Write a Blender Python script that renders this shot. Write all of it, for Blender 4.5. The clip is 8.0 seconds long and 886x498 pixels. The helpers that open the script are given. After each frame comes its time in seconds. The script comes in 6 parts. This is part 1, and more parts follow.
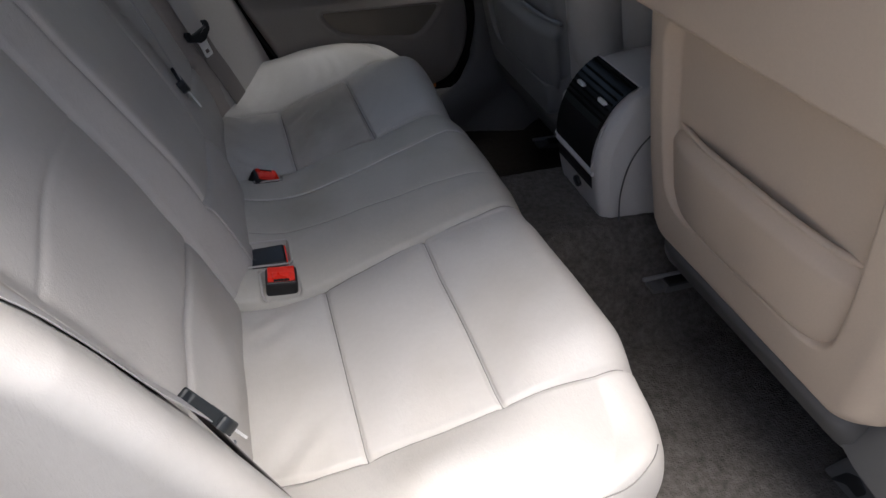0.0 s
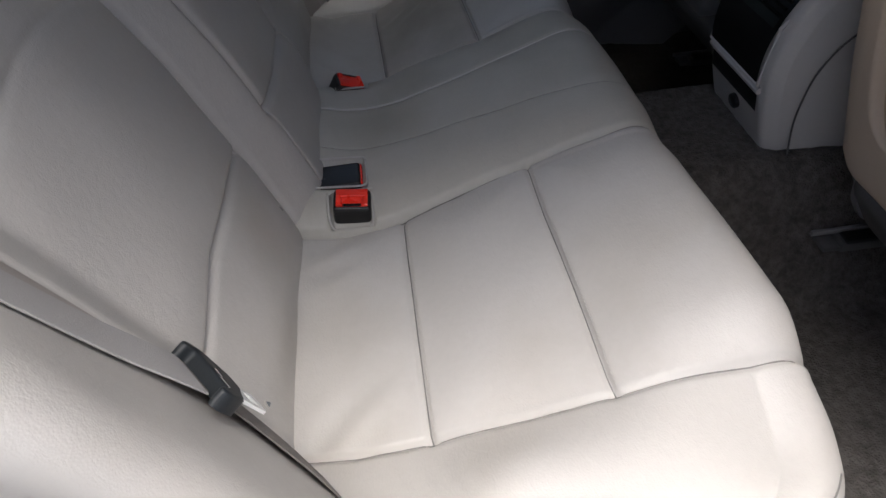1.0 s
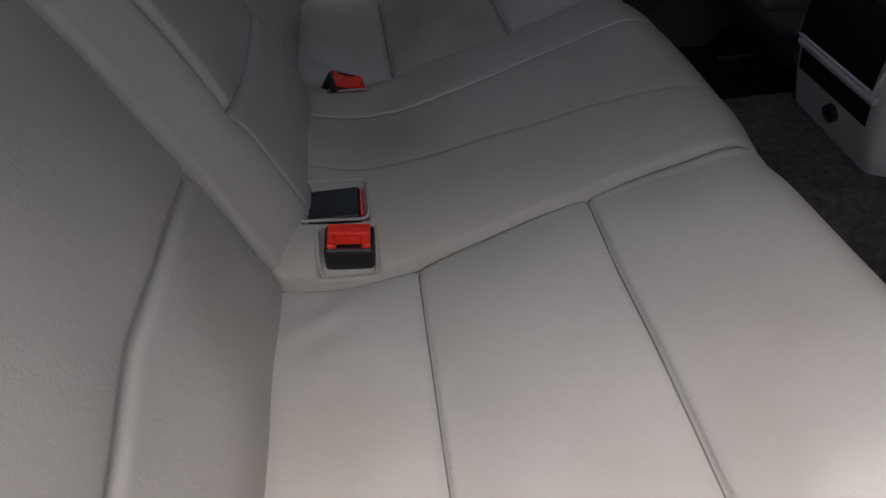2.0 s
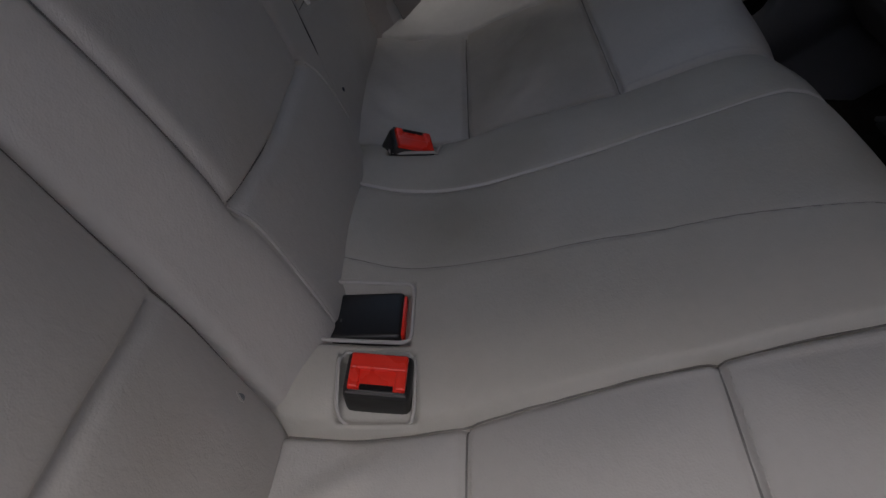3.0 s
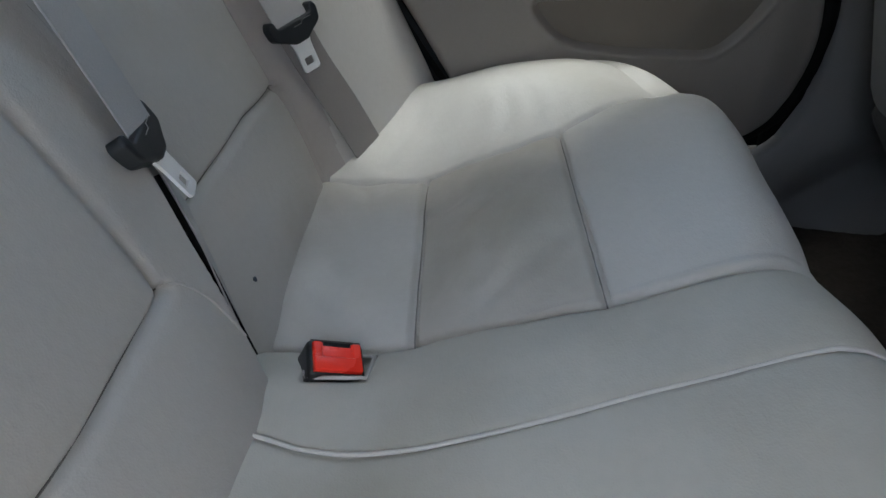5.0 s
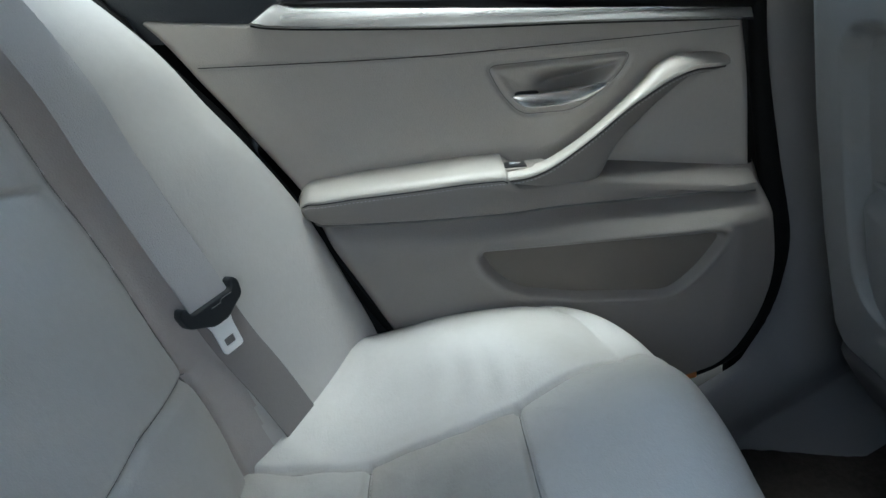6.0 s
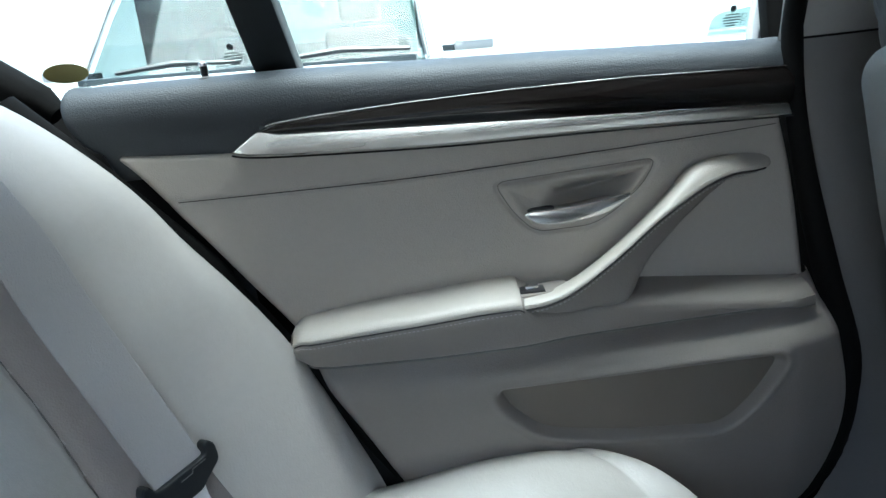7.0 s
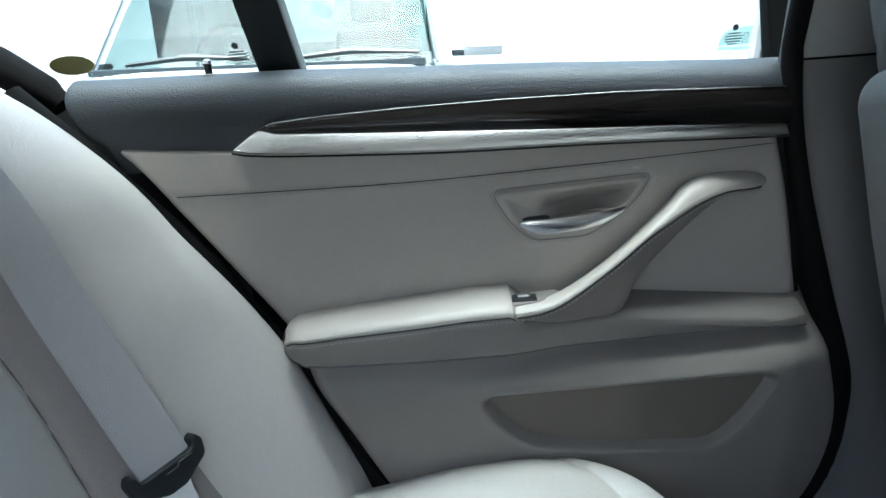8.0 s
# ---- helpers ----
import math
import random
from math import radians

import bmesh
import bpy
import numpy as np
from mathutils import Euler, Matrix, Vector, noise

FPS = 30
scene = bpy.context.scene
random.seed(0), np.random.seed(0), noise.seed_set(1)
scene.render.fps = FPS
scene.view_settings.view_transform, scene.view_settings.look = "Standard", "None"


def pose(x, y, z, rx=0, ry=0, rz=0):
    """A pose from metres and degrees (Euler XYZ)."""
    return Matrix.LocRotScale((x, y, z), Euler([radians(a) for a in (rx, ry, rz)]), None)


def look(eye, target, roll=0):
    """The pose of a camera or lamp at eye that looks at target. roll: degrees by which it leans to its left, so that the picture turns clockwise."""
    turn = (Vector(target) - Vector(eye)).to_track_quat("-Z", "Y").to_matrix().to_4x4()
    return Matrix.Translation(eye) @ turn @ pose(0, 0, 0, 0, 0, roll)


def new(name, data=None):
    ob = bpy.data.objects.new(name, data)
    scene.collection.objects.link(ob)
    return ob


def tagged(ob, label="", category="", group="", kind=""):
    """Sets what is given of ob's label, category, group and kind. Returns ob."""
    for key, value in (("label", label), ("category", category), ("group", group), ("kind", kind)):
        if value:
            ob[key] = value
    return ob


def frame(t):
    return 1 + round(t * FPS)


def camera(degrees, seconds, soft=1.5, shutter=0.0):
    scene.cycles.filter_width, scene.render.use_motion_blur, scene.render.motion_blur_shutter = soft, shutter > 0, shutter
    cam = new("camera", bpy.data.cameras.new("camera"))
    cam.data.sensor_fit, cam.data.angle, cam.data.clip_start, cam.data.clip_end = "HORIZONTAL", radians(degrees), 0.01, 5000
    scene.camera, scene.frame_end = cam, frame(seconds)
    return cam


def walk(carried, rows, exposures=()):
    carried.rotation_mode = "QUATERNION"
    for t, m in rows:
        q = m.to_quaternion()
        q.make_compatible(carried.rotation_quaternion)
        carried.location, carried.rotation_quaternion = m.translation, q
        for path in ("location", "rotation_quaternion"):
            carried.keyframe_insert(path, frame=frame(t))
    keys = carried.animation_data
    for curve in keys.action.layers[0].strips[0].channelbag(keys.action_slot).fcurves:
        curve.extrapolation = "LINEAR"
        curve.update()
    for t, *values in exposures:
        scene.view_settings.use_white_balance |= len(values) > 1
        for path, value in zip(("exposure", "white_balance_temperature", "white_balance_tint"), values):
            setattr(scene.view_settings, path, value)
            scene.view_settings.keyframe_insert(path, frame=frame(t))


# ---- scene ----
cam = camera(70.0, 8.0)
PATH = [
    (0, (0.078, -0.922, 0.972), (0.56, 0.56, -0.283), 1.2),
    (0.2, (0.096, -0.896, 0.944), (0.472, 0.582, -0.35), 1.0),
    (0.5, (0.112, -0.86, 0.895), (0.345, 0.556, -0.498), 0.3),
    (0.8, (0.125, -0.815, 0.864), (0.255, 0.591, -0.552), -3.0),
    (1, (0.131, -0.783, 0.845), (0.239, 0.632, -0.564), -4.3),
    (1.2, (0.142, -0.737, 0.816), (0.295, 0.649, -0.617), -2.8),
    (2.3, (0.108, -0.555, 0.721), (0.21, 0.893, -0.655), -2.7),
    (2.5, (0.11, -0.52, 0.713), (0.147, 0.941, -0.653), -3.3),
    (2.8, (0.125, -0.457, 0.702), (0.055, 1.005, -0.66), -3.5),
    (3, (0.145, -0.419, 0.693), (0.013, 1.045, -0.663), -5.0),
    (3.2, (0.159, -0.382, 0.694), (0.04, 1.081, -0.665), -3.8),
    (3.5, (0.174, -0.344, 0.691), (0.069, 1.135, -0.651), -4.2),
    (3.8, (0.178, -0.31, 0.685), (0.092, 1.15, -0.679), -3.4),
    (4, (0.175, -0.287, 0.684), (0.094, 1.176, -0.677), -2.6),
    (4.2, (0.173, -0.266, 0.687), (0.085, 1.213, -0.655), -2.7),
    (5.3, (0.2, -0.161, 0.72), (0.057, 1.473, -0.425), -4.2),
    (5.5, (0.194, -0.126, 0.739), (0.096, 1.558, -0.337), -3.4),
    (5.8, (0.206, -0.07, 0.764), (0.191, 1.71, -0.147), -3.5),
    (6, (0.21, -0.047, 0.778), (0.234, 1.767, -0.065), -3.8),
    (6.2, (0.208, -0.023, 0.782), (0.257, 1.811, -0.014), -3.9),
    (6.5, (0.223, 0.009, 0.783), (0.214, 1.88, 0.077), -5.2),
    (6.8, (0.239, 0.04, 0.788), (0.187, 1.933, 0.146), -6.3),
    (7, (0.244, 0.051, 0.793), (0.18, 1.961, 0.203), -7.1),
    (7.2, (0.248, 0.054, 0.789), (0.156, 1.965, 0.205), -5.4),
    (7.5, (0.254, 0.051, 0.786), (0.158, 1.958, 0.191), -4.6),
    (8, (0.253, 0.047, 0.795), (0.181, 1.96, 0.217), -4.8),
]
EXPOSURES = [(0.0, 2.02, 6300, 10), (0.5, 1.92, 6300, 10), (1.2, 1.72, 6330, 9), (2.3, 1.32, 6500, 12), (2.6, 1.26, 6500, 13), (3.5, 2.00, 6570, 10), (4.2, 2.67, 6500, 8), (5.3, 3.52, 6180, -1), (5.6, 3.57, 6080, -2), (6.0, 3.66, 5720, -4), (6.5, 3.76, 5620, -4), (7.0, 3.72, 5600, -4), (8.0, 3.68, 5580, -4)]
walk(cam, [(t, look(eye, target, roll)) for t, eye, target, roll in PATH], EXPOSURES)

# ---- light ----
world = bpy.data.worlds.new("sky")
scene.world = world
world.use_nodes = True
wn = world.node_tree
sky = wn.nodes.new("ShaderNodeTexSky")
sky.sky_type, sky.sun_disc = "NISHITA", False
sky.sun_elevation, sky.sun_rotation = radians(80), radians(170)
sky.dust_density, sky.air_density = 6.0, 1.0
wn.nodes["Background"].inputs["Strength"].default_value = 0.075
wn.links.new(sky.outputs["Color"], wn.nodes["Background"].inputs["Color"])
sun_data = bpy.data.lights.new("sun", "SUN")
sun_data.energy, sun_data.angle, sun_data.color = 1.5, radians(50), (1.0, 0.98, 0.955)
sun = new("sun", sun_data)
sun.matrix_world = look((0.1, -0.8, 6.0), (0, 0, 0))


# ---- materials ----
def material(name, color, rough=0.6, metal=0.0, vary=0.08, vary_scale=6.0, grain=0.0, grain_scale=400.0, cells=0.0, cell_scale=500.0,
             stain=None, stain_scale=4.0, stain_amount=0.3, coat=0.0, stretch=None, fine=0.04, spec=0.5, relief=0.001, wrinkle=0.0, patches=()):
    m = bpy.data.materials.new(name)
    m.use_nodes = True
    nt = m.node_tree
    b = nt.nodes["Principled BSDF"]
    b.inputs["Metallic"].default_value = metal
    b.inputs["Specular IOR Level"].default_value = spec
    b.inputs["Coat Weight"].default_value = coat
    b.inputs["Coat Roughness"].default_value = 0.05
    tc = nt.nodes.new("ShaderNodeTexCoord")
    co = tc.outputs["Object"]
    if stretch:
        mp = nt.nodes.new("ShaderNodeMapping")
        mp.inputs["Scale"].default_value = stretch
        nt.links.new(co, mp.inputs["Vector"])
        co = mp.outputs["Vector"]

    def noise_tex(scale, detail=4.0):
        n = nt.nodes.new("ShaderNodeTexNoise")
        n.inputs["Scale"].default_value, n.inputs["Detail"].default_value = scale, detail
        nt.links.new(co, n.inputs["Vector"])
        return n.outputs["Fac"]

    def mixed(fac, a, c):
        x = nt.nodes.new("ShaderNodeMix")
        x.data_type = "RGBA"
        for key, v in ((0, fac), (6, a), (7, c)):
            if isinstance(v, (tuple, float)):
                x.inputs[key].default_value = v
            else:
                nt.links.new(v, x.inputs[key])
        return x.outputs[2]

    def ramp(src, lo, hi, a=0.0, c=1.0):
        r = nt.nodes.new("ShaderNodeMapRange")
        r.inputs[1].default_value, r.inputs[2].default_value, r.inputs[3].default_value, r.inputs[4].default_value = lo, hi, a, c
        nt.links.new(src, r.inputs[0])
        return r.outputs[0]

    def shade(k):
        return tuple(min(1.0, v * k) for v in color) + (1.0,)

    col = mixed(ramp(noise_tex(vary_scale), 0.3, 0.7), shade(1 - vary), shade(1 + vary))
    fine_mix = mixed(ramp(noise_tex(grain_scale * 0.5, 2.0), 0.3, 0.7), shade(1 - fine), shade(1 + fine))
    col = mixed(0.4, col, fine_mix)
    if stain:
        col = mixed(ramp(noise_tex(stain_scale, 5.0), 0.5, 0.75, 0.0, stain_amount), col, tuple(stain) + (1.0,))
    for centre, radius, amount in patches:
        # a rubbed or soiled patch with an uneven edge
        off = nt.nodes.new("ShaderNodeVectorMath")
        off.operation = "DISTANCE"
        off.inputs[1].default_value = centre
        nt.links.new(tc.outputs["Object"], off.inputs[0])
        edge = nt.nodes.new("ShaderNodeMath")
        edge.operation = "MULTIPLY_ADD"
        edge.inputs[1].default_value = radius * 1.1
        nt.links.new(noise_tex(14, 4.0), edge.inputs[0])
        nt.links.new(off.outputs["Value"], edge.inputs[2])
        col = mixed(ramp(edge.outputs[0], radius * 0.75, radius * 1.75, amount, 0.0), col, tuple(stain) + (1.0,))
    nt.links.new(col, b.inputs["Base Color"])
    nt.links.new(ramp(noise_tex(vary_scale * 3), 0.3, 0.7, max(0.02, rough - 0.06), min(1, rough + 0.06)), b.inputs["Roughness"])
    last = None
    for amount, src in ((grain, None), (cells, "cells"), (wrinkle, "wrinkle")):
        if amount <= 0:
            continue
        if src == "wrinkle":
            mp = nt.nodes.new("ShaderNodeMapping")
            mp.inputs["Scale"].default_value = (3.0, 1.5, 0.75)
            nt.links.new(co, mp.inputs["Vector"])
            n = nt.nodes.new("ShaderNodeTexNoise")
            n.inputs["Scale"].default_value, n.inputs["Detail"].default_value, n.inputs["Distortion"].default_value = 70, 3.0, 1.2
            nt.links.new(mp.outputs["Vector"], n.inputs["Vector"])
            h = n.outputs["Fac"]
        elif src:
            v = nt.nodes.new("ShaderNodeTexVoronoi")
            v.inputs["Scale"].default_value = cell_scale
            nt.links.new(co, v.inputs["Vector"])
            h = v.outputs["Distance"]
        else:
            h = noise_tex(grain_scale)
        bump = nt.nodes.new("ShaderNodeBump")
        bump.inputs["Strength"].default_value, bump.inputs["Distance"].default_value = amount, relief
        nt.links.new(h, bump.inputs["Height"])
        if last:
            nt.links.new(last, bump.inputs["Normal"])
        last = bump.outputs["Normal"]
    if last:
        nt.links.new(last, b.inputs["Normal"])
    return m


LEATHER = material("grey_leather", (0.50, 0.48, 0.455), 0.46, vary=0.05, vary_scale=5, grain=0.12, grain_scale=260, cells=0.12, cell_scale=700,
                   stain=(0.33, 0.30, 0.25), stain_scale=5, stain_amount=0.45, spec=0.4, wrinkle=0.34)
WORN = material("worn_leather", (0.44, 0.41, 0.37), 0.5, vary=0.08, vary_scale=9, grain=0.16, grain_scale=220, cells=0.12, cell_scale=640,
                stain=(0.24, 0.21, 0.16), stain_scale=9, stain_amount=0.4, spec=0.4, wrinkle=0.4, patches=[((0.21, 0.32, 0.34), 0.09, 0.42), ((0.25, 0.22, 0.35), 0.05, 0.25)])
CENTRE = material("stained_leather", (0.465, 0.446, 0.40), 0.5, vary=0.07, vary_scale=6, grain=0.14, grain_scale=240, cells=0.12, cell_scale=680,
                  stain=(0.27, 0.245, 0.19), stain_scale=6, stain_amount=0.45, spec=0.4, wrinkle=0.26, patches=[((0.12, 0.01, 0.33), 0.07, 0.5), ((0.17, 0.10, 0.34), 0.05, 0.3)])
# seat leather lightened to paint the window light caught along the piping
PIPING = material("window_lit_piping", (0.58, 0.56, 0.53), 0.42, vary=0.04, grain=0.1, grain_scale=400, spec=0.5)
THREAD = material("grey_thread", (0.50, 0.48, 0.45), 0.8, grain=0.3)
DOOR_SKIN = material("door_leather", (0.475, 0.44, 0.395), 0.42, vary=0.04, grain=0.25, grain_scale=300, cells=0.25, cell_scale=700, spec=0.6)
DOOR_PLASTIC = material("door_plastic", (0.262, 0.236, 0.213), 0.45, vary=0.04, grain=0.3, grain_scale=500, cells=0.2, cell_scale=800, spec=0.5)
SILL_PLASTIC = material("dark_soft_plastic", (0.054, 0.061, 0.069), 0.55, vary=0.08, grain=0.5, grain_scale=560, cells=0.45, cell_scale=800, spec=0.38, stretch=(0.7, 1, 1), relief=0.0006)
TAN = material("tan_plastic", (0.56, 0.455, 0.355), 0.6, vary=0.04, grain=0.2, grain_scale=500, cells=0.15, cell_scale=900, spec=0.35)
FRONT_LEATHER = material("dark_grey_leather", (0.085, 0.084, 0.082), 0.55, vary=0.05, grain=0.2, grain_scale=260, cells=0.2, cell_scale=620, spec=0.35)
GREY_TRIM = material("grey_trim_plastic", (0.105, 0.102, 0.10), 0.58, vary=0.04, grain=0.2, grain_scale=500, spec=0.35)
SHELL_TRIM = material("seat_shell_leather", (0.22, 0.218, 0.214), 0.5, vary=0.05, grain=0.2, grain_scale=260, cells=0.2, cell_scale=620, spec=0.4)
UPPER_TRIM = material("upper_pillar_plastic", (0.34, 0.335, 0.325), 0.5, vary=0.05, grain=0.2, grain_scale=420, spec=0.4)
PILLAR_TRIM = material("pillar_plastic", (0.17, 0.165, 0.162), 0.45, vary=0.05, grain=0.25, grain_scale=420, cells=0.15, cell_scale=700, spec=0.5)
MID_TRIM = material("mid_grey_plastic", (0.22, 0.212, 0.212), 0.58, vary=0.04, grain=0.2, grain_scale=500, spec=0.35)
PALE_TRIM = material("pale_console_plastic", (0.53, 0.51, 0.495), 0.5, vary=0.04, grain=0.15, grain_scale=500)
BLACK = material("black_plastic", (0.012, 0.012, 0.013), 0.42, vary=0.1, grain=0.15, grain_scale=500)
PIANO = material("gloss_black_plastic", (0.008, 0.008, 0.009), 0.34, spec=0.18, vary=0.1)
RUBBER = material("black_rubber", (0.006, 0.006, 0.006), 0.9, spec=0.15, vary=0.15, grain=0.2, grain_scale=300)
SLATE = material("slate_plastic", (0.014, 0.017, 0.019), 0.42, spec=0.3, vary=0.08, grain=0.2, grain_scale=500)
TONGUE = material("blue_grey_plastic", (0.017, 0.020, 0.023), 0.45, spec=0.35, vary=0.1, grain=0.2, grain_scale=500)
DARK_SEAM = material("dark_sewn_fold", (0.035, 0.033, 0.031), 0.85, vary=0.2, vary_scale=40)
# cord for seams and gaps: thread, plus the gap's shadow as dark colour
SEAM = material("seam_shadow_thread", (0.19, 0.18, 0.17), 0.85, vary=0.2, vary_scale=40, grain=0.3)
RED = material("red_plastic", (0.95, 0.042, 0.024), 0.26, vary=0.06, grain=0.05)
# near-white and barely metallic, so the reflected window sits in the colour
STEEL = material("whitened_steel", (0.95, 0.95, 0.94), 0.36, metal=0.15, vary=0.04)
CHROME = material("satin_chrome", (0.84, 0.84, 0.84), 0.2, metal=1.0, vary=0.04)
ALLOY = material("brushed_alloy", (0.66, 0.64, 0.62), 0.26, metal=1.0, vary=0.05, grain=0.03, grain_scale=900, stretch=(0.03, 1, 1))
WOOD = material("dark_wood_veneer", (0.008, 0.0065, 0.006), 0.10, vary=0.35, vary_scale=60, grain=0.0, coat=0.35, spec=0.3, stretch=(0.06, 1, 1), grain_scale=300, fine=0.4)
WEBBING = material("grey_webbing", (0.455, 0.442, 0.436), 0.75, vary=0.05, grain=0.6, grain_scale=900, stretch=(1, 1, 0.5), spec=0.3)
# the belt's webbing again, with the shade below the tongue in its colour
WEB_SHADE = material("shaded_webbing", (0.235, 0.215, 0.205), 0.8, vary=0.06, grain=0.6, grain_scale=900, stretch=(1, 1, 0.5), spec=0.25)
STRIP = material("brown_grey_leather", (0.40, 0.362, 0.335), 0.55, vary=0.06, grain=0.25, grain_scale=260, cells=0.2, cell_scale=620, spec=0.35)
CARPET = material("taupe_carpet", (0.108, 0.098, 0.089), 0.95, vary=0.25, vary_scale=30, grain=0.8, grain_scale=200, fine=0.6, spec=0.1, cells=0.7, cell_scale=300, relief=0.0025)
# darker copy of the taupe carpet: far footwell shade put into the colour
CARPET_IN_SHADE = material("carpet_in_shade", (0.035, 0.03, 0.026), 0.95, vary=0.2, vary_scale=40, grain=1.0, grain_scale=260, fine=0.4, spec=0.1)
CLOTH = material("headliner_cloth", (0.55, 0.53, 0.50), 0.9, vary=0.04, grain=0.3, grain_scale=500, spec=0.2)
GRILLE = material("speaker_cloth", (0.20, 0.175, 0.145), 0.75, vary=0.08, vary_scale=10, grain=0.8, grain_scale=1400, spec=0.25)
PAINT = material("white_paint", (0.80, 0.80, 0.79), 0.25, vary=0.02, coat=0.6)
ASPHALT = material("pale_asphalt", (0.20, 0.195, 0.187), 0.9, vary=0.15, vary_scale=2, grain=0.6, grain_scale=60)
CONCRETE = material("pale_concrete", (0.62, 0.61, 0.58), 0.85, vary=0.08, vary_scale=0.8, grain=0.3, grain_scale=20)
GREY_WALL = material("weathered_render", (0.20, 0.196, 0.19), 0.9, vary=0.12, vary_scale=0.7, grain=0.3, grain_scale=20)
STICKER = material("olive_sticker", (0.30, 0.27, 0.10), 0.6, vary=0.05)
ETCH = material("grey_etching", (0.07, 0.09, 0.09), 0.8, vary=0.05)
INK = material("dried_ink", (0.03, 0.045, 0.07), 0.7, vary=0.2, vary_scale=300)
FADED = material("faded_print", (0.17, 0.19, 0.205), 0.7, vary=0.2, vary_scale=300)
TYRE = material("tyre_rubber", (0.02, 0.02, 0.02), 0.85, vary=0.1)


def glass_material(name, tint, rough=0.0, shine=1.0):
    m = bpy.data.materials.new(name)
    m.use_nodes = True
    nt = m.node_tree
    nt.nodes.remove(nt.nodes["Principled BSDF"])
    clear = nt.nodes.new("ShaderNodeBsdfTransparent")
    clear.inputs["Color"].default_value = (*tint, 1)
    gloss = nt.nodes.new("ShaderNodeBsdfGlossy")
    gloss.inputs["Roughness"].default_value = rough
    gloss.inputs["Color"].default_value = (shine, shine, shine, 1)
    fres = nt.nodes.new("ShaderNodeFresnel")
    fres.inputs["IOR"].default_value = 1.45
    mix = nt.nodes.new("ShaderNodeMixShader")
    nt.links.new(fres.outputs[0], mix.inputs[0])
    nt.links.new(clear.outputs[0], mix.inputs[1])
    nt.links.new(gloss.outputs[0], mix.inputs[2])
    nt.links.new(mix.outputs[0], nt.nodes["Material Output"].inputs["Surface"])
    return m


GLASS = glass_material("side_glass", (0.90, 0.95, 0.94))
TINTED = glass_material("cabin_dimming_glass", (0.05, 0.056, 0.056))
SUV_GLASS = glass_material("suv_glass", (0.30, 0.38, 0.38), 0.0, 0.35)
SCREEN = glass_material("windscreen_glass", (0.58, 0.68, 0.67))


# ---- mesh tools ----
def thing(name, label, category, group="", kind="", at=(0, 0, 0)):
    ob = new(name)
    ob.empty_display_size = 0.05
    ob.location = at
    return tagged(ob, label, category, group, kind)


def part(name, data, mat, parent=None, label=""):
    """Links a bmesh or mesh as one mesh object under a thing or a part."""
    if isinstance(data, bmesh.types.BMesh):
        me = bpy.data.meshes.new(name)
        bmesh.ops.recalc_face_normals(data, faces=data.faces[:])
        data.to_mesh(me)
        data.free()
        me.shade_smooth()
        try:
            me.set_sharp_from_angle(angle=radians(38))
        except AttributeError:
            pass
    else:
        me = data
    me.materials.clear()
    me.materials.append(mat)
    ob = new(name, me)
    if parent:
        ob.parent = parent
        top = parent
        off = Vector()
        while top:
            off += top.location
            top = top.parent
        ob.location = -off
    if label:
        tagged(ob, label)
    return ob


def grid_normals(P):
    du = np.gradient(P, axis=0)
    dv = np.gradient(P, axis=1)
    n = np.cross(du, dv)
    return n / np.maximum(np.linalg.norm(n, axis=2, keepdims=True), 1e-9)


def grid_mesh(name, P, mask=None, flip=False):
    """A mesh from a lattice of points; mask keeps some of its quads. Normals come from the whole lattice, so that neighbours meet smoothly."""
    n, m = P.shape[:2]
    idx = np.arange(n * m).reshape(n, m)
    q = np.stack([idx[:-1, :-1], idx[1:, :-1], idx[1:, 1:], idx[:-1, 1:]], -1)
    q = q[mask] if mask is not None else q.reshape(-1, 4)
    N = grid_normals(P).reshape(-1, 3)
    if flip:
        q = q[:, ::-1]
        N = -N
    used = np.unique(q)
    back = np.zeros(n * m, int)
    back[used] = np.arange(len(used))
    me = bpy.data.meshes.new(name)
    me.from_pydata(P.reshape(-1, 3)[used].tolist(), [], back[q].tolist())
    me.shade_smooth()
    me.normals_split_custom_set_from_vertices(N[used].tolist())
    return me


def catmull(pts, n, ends=True):
    """n points evenly along a smooth curve through pts."""
    p = np.array(pts, float)
    p = np.vstack([2 * p[0] - p[1], p, 2 * p[-1] - p[-2]])
    out = []
    for i in range(1, len(p) - 2):
        for t in np.linspace(0, 1, 24, endpoint=False):
            a, b, c, d = p[i - 1], p[i], p[i + 1], p[i + 2]
            out.append(0.5 * (2 * b + (c - a) * t + (2 * a - 5 * b + 4 * c - d) * t * t + (3 * b - a - 3 * c + d) * t ** 3))
    out.append(p[-2])
    out = np.array(out)
    d = np.concatenate([[0], np.cumsum(np.linalg.norm(np.diff(out, axis=0), axis=1))])
    s = np.linspace(0, d[-1], n)
    return np.stack([np.interp(s, d, out[:, k]) for k in range(out.shape[1])], 1)


def smooth(x, lo, hi):
    t = np.clip((x - lo) / (hi - lo), 0, 1)
    return t * t * (3 - 2 * t)


def line_dist(X, Y, pts):
    """Distance of points to a polyline."""
    best = np.full(np.broadcast(X, Y).shape, 1e9)
    for (x0, y0), (x1, y1) in zip(pts, pts[1:]):
        dx, dy = x1 - x0, y1 - y0
        t = np.clip(((X - x0) * dx + (Y - y0) * dy) / (dx * dx + dy * dy + 1e-12), 0, 1)
        best = np.minimum(best, np.hypot(X - x0 - t * dx, Y - y0 - t * dy))
    return best


